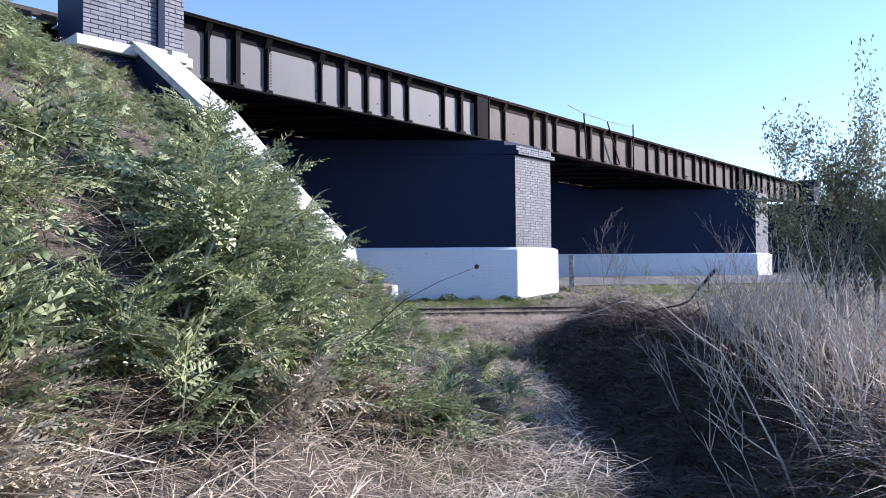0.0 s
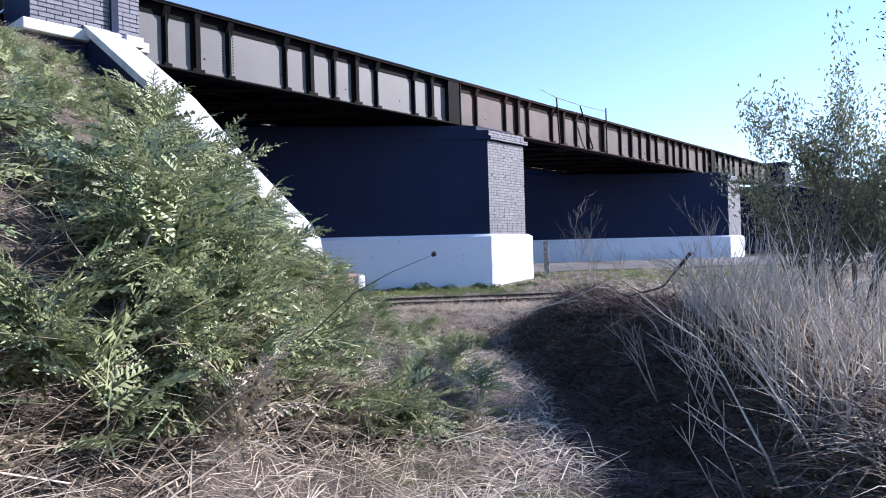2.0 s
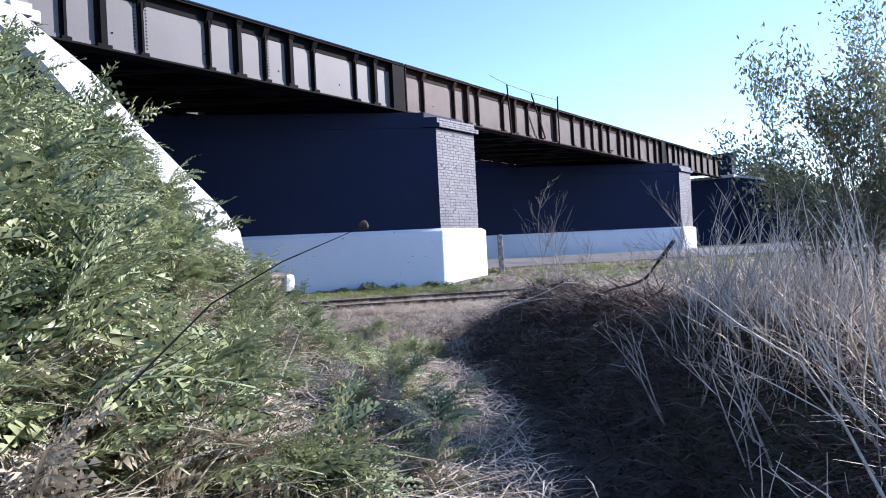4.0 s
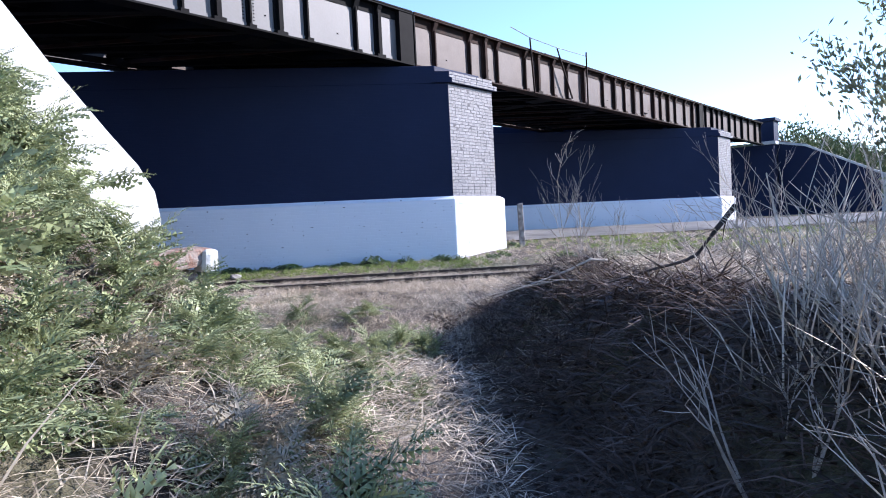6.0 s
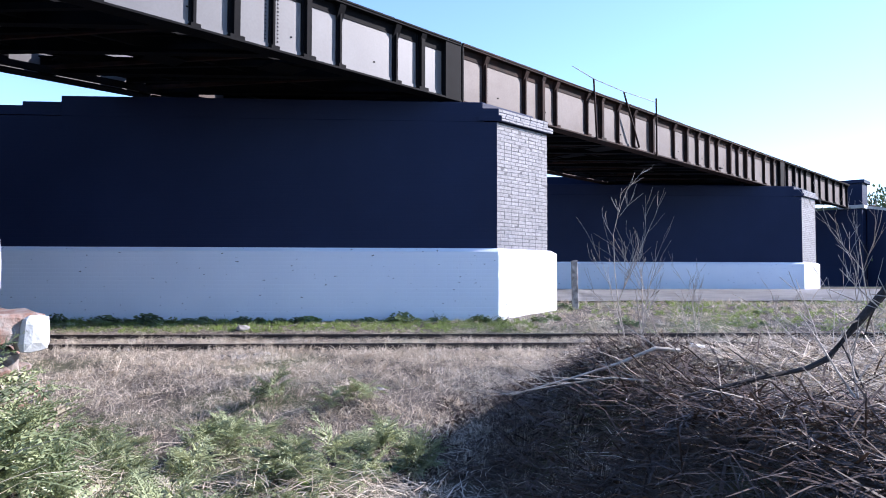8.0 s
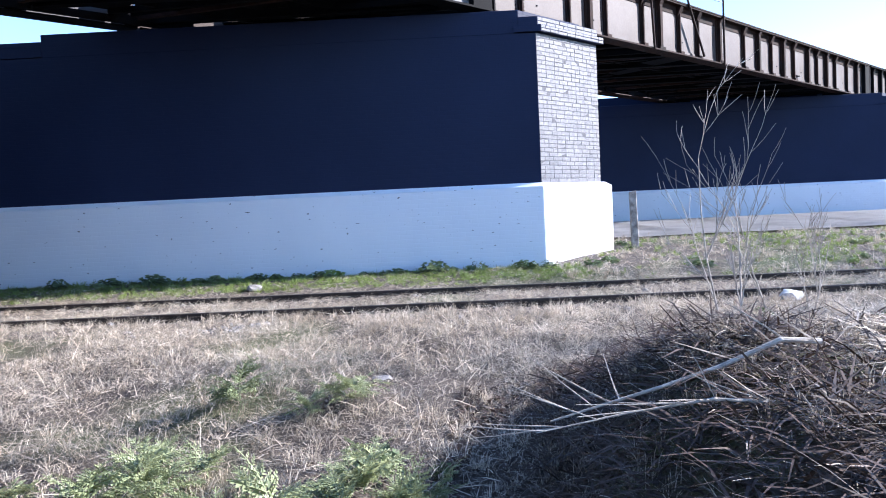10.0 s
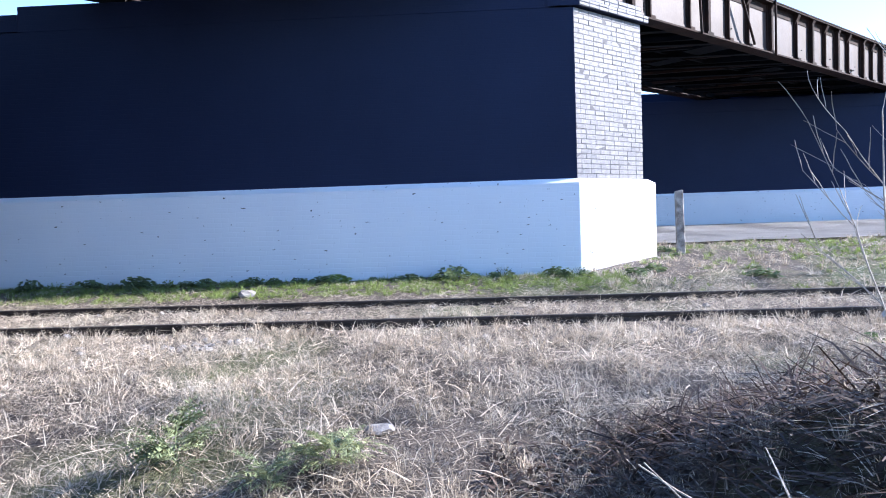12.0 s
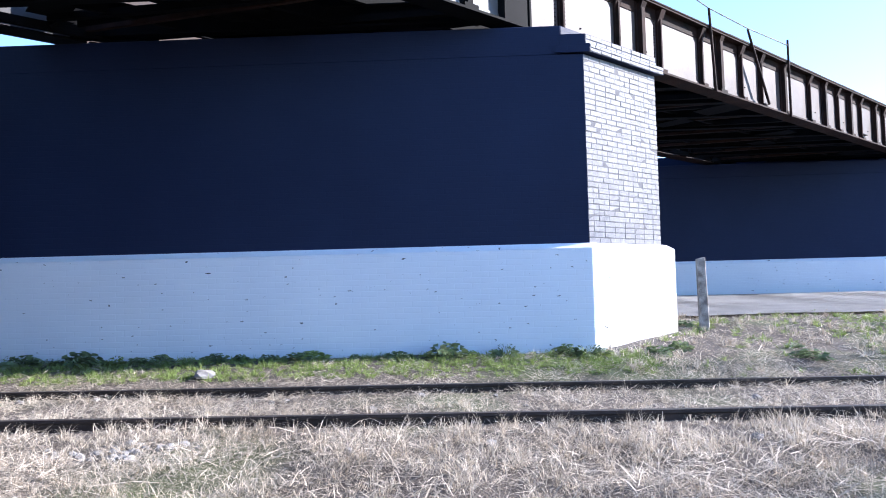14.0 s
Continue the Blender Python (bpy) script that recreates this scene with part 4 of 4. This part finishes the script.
# ---- saplings, branches ----
def branching(bm, p, d, length, r, depth, rnd, tips, spread=0.6, rise=0.15):
    pts, rad = [p], [r]
    q, e = Vector(p), Vector(d).normalized()
    for k in range(4):
        e = (e + Vector((rnd.uniform(-1, 1), rnd.uniform(-1, 1), rnd.uniform(-0.3, 0.8) * rise * 4)) * 0.11).normalized()
        q = q + e * (length / 4)
        pts.append(q.copy())
        rad.append(r * (1 - 0.2 * (k + 1)) + 0.001)
    tube(bm, pts, rad, 5 if depth > 1 else 4)
    if depth == 0:
        tips.append((pts[2], e))
        tips.append((pts[-1], e))
        return
    for k in range(rnd.randint(3, 4)):
        i = rnd.randint(1, 4)
        a = rnd.uniform(0, 6.2832)
        o = e.orthogonal().normalized()
        dd = (e + (o * math.cos(a) + e.cross(o) * math.sin(a)) * spread + Vector((0, 0, rise))).normalized()
        branching(bm, pts[i], dd, length * rnd.uniform(0.45, 0.65), rad[i] * 0.6, depth - 1, rnd, tips, spread, rise)


def leaves(tips, per, size, rnd, material, spread=0.16):
    verts, faces = [], []
    for p, e in tips:
        for k in range(per):
            c = p + Vector((rnd.gauss(0, spread), rnd.gauss(0, spread), rnd.gauss(0, spread)))
            d = (e + Vector((rnd.uniform(-1, 1), rnd.uniform(-1, 1), rnd.uniform(-1, 1)))).normalized()
            s = d.orthogonal().normalized()
            s = (Matrix.Rotation(rnd.uniform(0, 6.28), 3, d) @ s) * size * rnd.uniform(0.14, 0.24)
            l = d * size * rnd.uniform(0.7, 1.3)
            i = len(verts)
            verts.extend([tuple(c - l / 2), tuple(c + s), tuple(c + l / 2), tuple(c - s)])
            faces.append((i, i + 1, i + 2, i + 3))
    return raw_mesh("leaf_crown", verts, faces, material)


def sapling(name, label, category, x, y, stems, length, depth, seed, leaf=None, r=0.022, lean=0.25, bark=BARK, spread=0.5):
    rnd = random.Random(seed)
    z = gz(x, y) - 0.05
    th = thing(name, label, category, "", "", (x, y, z))
    tips = []
    for k in range(stems):
        b = bmesh.new()
        a = 6.2832 * k / stems + rnd.random()
        d = Vector((math.cos(a) * lean, math.sin(a) * lean, 1))
        branching(b, Vector((x + 0.12 * math.cos(a), y + 0.12 * math.sin(a), z)), d, length * rnd.uniform(0.75, 1.1), r * rnd.uniform(0.7, 1.1), depth, rnd, tips, spread)
        part("stem", b, bark, th)
    if leaf:
        per, size, material, sp = leaf
        tips = [q for q in tips if q[0].z > z + 0.5 * length]
        ob = new("leaf_crown", leaves(tips, per, size, rnd, material, sp))
        ob.parent = th
        ob.matrix_parent_inverse = Matrix.Translation(-th.location)
        tagged(ob, kind="stuff")
    return th


LEAFY = "many-stemmed young tree with small grey-green leaves"
for k, (x, y, l) in enumerate(((0.8, -13.2, 1.15), (1.1, -13.4, 1.28), (1.45, -13.0, 1.3), (1.85, -13.3, 1.26), (2.3, -13.0, 1.22), (2.8, -13.2, 1.15))):
    sapling("leafy_sapling", LEAFY, "tree", x, y, 4, l, 3, 50 + k, (13, 0.05, TREE_LEAF, 0.07), 0.018, 0.10, BARK, 0.30)
BARE = "leafless grey twiggy sapling in dry grass"
for k, (x, y, l) in enumerate(((0.14, -8.3, 1.15), (0.6, -8.0, 0.8), (2.6, -8.2, 1.1), (3.6, -9.0, 1.2))):
    sapling("bare_sapling", BARE, "sapling", x, y, 2, l, 3, 70 + k, None, 0.010, 0.3, DEAD_WOOD, 0.5)
for k, (x, y, l) in enumerate(((-1.0, -13.9, 0.55), (-0.55, -14.3, 0.65), (-0.3, -13.7, 0.6), (0.05, -14.5, 0.7), (-0.8, -14.8, 0.5), (0.4, -13.9, 0.7))):
    sapling("dead_shrub", "bleached leafless shrub at the edge of the path", "shrub", x, y, 4, l, 2, 140 + k, None, 0.010, 0.55, DEAD_WOOD, 0.65)
rnd = random.Random(78)
for k in range(46):
    y = rnd.uniform(-16.5, -12.4)
    x = float(hollow_x(y)) + float(np.interp(y, [-16.5, -14.5, -12.4], [0.55, 0.95, 1.6])) + rnd.uniform(0.0, 1.3)
    sapling("tall_dead_stalk", "bleached branching dead stalk leaning over the mound", "dead stalk", x, y, 2, rnd.uniform(0.5, 0.95), 1, 180 + k, None, rnd.uniform(0.006, 0.010), 0.5, PALE_STALK, 0.7)
for k in range(9):
    y = rnd.uniform(-16.3, -14.6)
    x = float(path_x(y)) + rnd.uniform(0.75, 1.4)
    sapling("tall_dead_stalk", "bleached branching dead stalk beside the path", "dead stalk", x, y, 2, rnd.uniform(0.45, 0.75), 1, 260 + k, None, rnd.uniform(0.005, 0.009), 0.45, PALE_STALK, 0.7)
rnd = random.Random(77)
for k in range(16):
    y = -18.5 + k * 0.62
    x = float(path_x(y)) + rnd.uniform(2.6, 5.0)
    if k % 2 and y < -10.5:
        x = float(path_x(y)) + rnd.uniform(1.3, 2.2)
    sapling("dead_shrub", "leafless dead shrub on the mound", "shrub", x, y, 3, rnd.uniform(0.5, 0.9), 2, 100 + k, None, 0.008, 0.6, DEAD_WOOD, 0.7)


def lump(name, label, category, x, y, size, squash, seed, material):
    rnd = random.Random(seed)
    b = bmesh.new()
    bmesh.ops.create_icosphere(b, subdivisions=2, radius=size)
    for v in b.verts:
        v.co *= 1 + rnd.uniform(-0.22, 0.22)
        v.co.z *= squash
        v.co += Vector((x, y, gz(x, y) + size * squash * 0.6))
    return tagged(part(name, b, material, None), label, category)


def branch_thing(name, label, pts, r0, twigs, seed, material):
    rnd = random.Random(seed)
    th = thing(name, label, "branch", "", "", pts[0])
    pts = [Vector(p) for p in pts]
    b = tube(bmesh.new(), pts, [r0 * (1 - 0.7 * i / (len(pts) - 1)) for i in range(len(pts))], 7)
    part("limb", b, material, th)
    for k in range(twigs):
        i = rnd.randint(0, len(pts) - 2)
        p = pts[i].lerp(pts[i + 1], rnd.random())
        d = (pts[i + 1] - pts[i]).normalized() + Vector((rnd.uniform(-1, 1), rnd.uniform(-1, 1), rnd.uniform(-0.2, 0.9)))
        b = bmesh.new()
        branching(b, p, d, rnd.uniform(0.2, 0.5), r0 * 0.3, 0, rnd, [])
        part("twig", b, material, th)
    return th


branch_thing("dead_branch", "dark dead branch leaning out of the brush", [(0.69, -10.87, 0.84), (0.5, -10.86, 0.63), (0.33, -10.85, 0.43), (0.2, -10.87, 0.38), (-0.1, -10.9, 0.33), (-0.5, -10.9, 0.24)], 0.025, 5, 1, CHARRED)
branch_thing("fallen_branch", "bleached fallen branch lying on the brush", [(0.02, -9.55, 0.34), (-0.17, -9.57, 0.36), (-0.45, -9.58, 0.25), (-0.72, -9.59, 0.17), (-0.97, -9.58, 0.10), (-1.22, -9.58, 0.03)], 0.015, 5, 2, DEAD_WOOD)
branch_thing("fallen_branch", "bleached twiggy branch lying on the edge of the mound", [(-0.33, -9.9, 0.17), (-0.6, -9.92, 0.20), (-0.95, -9.9, 0.15), (-1.32, -9.92, 0.09)], 0.009, 14, 12, DEAD_WOOD)
branch_thing("bank_stem", "pale dead stem slanting over the hemlock", [(-4.95, -15.9, 0.3), (-4.86, -15.75, 0.75), (-4.72, -15.6, 1.2), (-4.6, -15.5, 1.6)], 0.013, 3, 3, DEAD_WOOD)
weed_stalk = branch_thing("dried_thistle", "dried thistle with a dark seed head on a bent stem", [(-3.85, -16.65, 0.55), (-3.62, -16.72, 0.76), (-3.46, -16.77, 0.845), (-3.29, -16.78, 0.91)], 0.0028, 1, 4, CHARRED)
b = bmesh.new()
bmesh.ops.create_icosphere(b, subdivisions=2, radius=0.011)
rnd = random.Random(6)
for v in b.verts:
    v.co = v.co * (1 + rnd.uniform(-0.2, 0.2)) + Vector((-3.284, -16.78, 0.914))
part("flower_head", b, CHARRED, weed_stalk)

lump("plastic_scrap", "crumpled white plastic scrap in the dry grass", "scrap", 2.46, -4.08, 0.13, 0.6, 3, WHITE_COPING)
lump("flat_stone", "pale flat stone lying in dry grass", "stone", -2.27, -7.1, 0.085, 0.4, 4, STONE)
lump("flat_stone", "small pale stone by the rail", "stone", -5.0, -1.2, 0.13, 0.5, 5, STONE)
rnd = random.Random(9)
for k in range(60):
    x, y = (rnd.gauss(-4.4, 0.5), rnd.gauss(-4.6, 0.16)) if k < 36 else (rnd.uniform(-9, 5), rnd.uniform(-5, -2.2))
    tagged(lump("ballast_stone", "small grey ballast stone", "stone", x, y, rnd.uniform(0.025, 0.05), 0.7, 100 + k, STONE), group="ballast")

# ---- distance ----
sapling("roadside_tree", "dark green tree beside the road", "tree", 15.5, -2.0, 4, 6.0, 3, 15, (10, 0.16, FAR_LEAF, 0.28), 0.10, 0.25)
sapling("roadside_tree", "dark green tree beside the road", "tree", 24, 4.0, 4, 5.0, 3, 16, (10, 0.16, FAR_LEAF, 0.28), 0.10, 0.3)

rnd = random.Random(41)
hedge_tips = []
for k in range(900):
    x = rnd.uniform(20, 75)
    y = -4 + (x - 20) * 0.62 + rnd.gauss(0, 3)
    hedge_tips.append((Vector((x, y, 0.2 + abs(rnd.gauss(0, 1.6)))), Vector((0, 0, 1))))
tagged(new("far_bushes", leaves(hedge_tips, 22, 0.5, rnd, FAR_LEAF, 0.6)), "dark green bushes in the distance", "bushes", "", "stuff")
tops = []
for k in range(1200):
    u, n = rnd.uniform(33, 62), rnd.uniform(-2, 9)
    p = bw(u, n, 0)
    tops.append((Vector((p.x, p.y, gz(p.x, p.y) + abs(rnd.gauss(0, 0.5)))), Vector((0, 0, 1))))
tagged(new("embankment_scrub", leaves(tops, 14, 0.28, rnd, FAR_LEAF, 0.4)), "dark scrub on the far embankment", "scrub", "", "stuff")

lamp = thing("street_lamp", "grey curved street lamp by the road", "street lamp", "", "", (19.0, 6.0, 0.4))
part("pole", tube(bmesh.new(), [(19, 6, 0.3), (19, 6, 4), (19, 6, 5.6), (19.3, 6, 6.4), (20.2, 6, 6.9), (21.0, 6, 7.0)], [0.08, 0.07, 0.06, 0.05, 0.045, 0.04], 8), STONE, lamp)
part("lamp_head", bevelled(hexa(bmesh.new(), [(21, 5.85, 6.92), (21.6, 5.85, 6.95), (21.6, 6.15, 6.95), (21, 6.15, 6.92)], [(21, 5.88, 7.04), (21.6, 5.9, 7.03), (21.6, 6.1, 7.03), (21, 6.12, 7.04)]), 0.02), STONE, lamp)

# ---- bricks, last ----
face_len = (1.345 - 0.08) / math.sin(THETA)
# Pier ends take the palest sunlit colour, the pilaster a greyer one.
laid_bricks(pier_one, Vector((-0.115 + 0.08 * COT, 0.08, 1.465)), U, N, face_len, 34, 0.079, SUNLIT_BRICK, 0.25, 2)
laid_bricks(pier_two, Vector((14.2 - 0.115 + 0.08 * COT, 12.98, 1.465)), U, N, face_len, 34, 0.079, SUNLIT_BRICK, 0.25, 3)
laid_bricks(near_abutment, bw(-11.82, -0.325, 4.86), U, N, 1.8, 15, 0.079, SUNLIT_GREY_BRICK, 0.25, 4)
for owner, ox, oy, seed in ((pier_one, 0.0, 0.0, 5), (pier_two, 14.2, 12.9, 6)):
    laid_bricks(owner, Vector((ox + 0.02 + 0.045 * COT, oy + 0.045, 4.172)), U, N, 1.31 / math.sin(THETA), 2, 0.058, SUNLIT_BRICK, 0.25, seed)
    laid_bricks(owner, Vector((ox - 0.07 + 0.08 * COT, oy + 0.08, 4.292)), U, N, 1.24 / math.sin(THETA), 2, 0.073, SUNLIT_BRICK, 0.25, seed + 2)
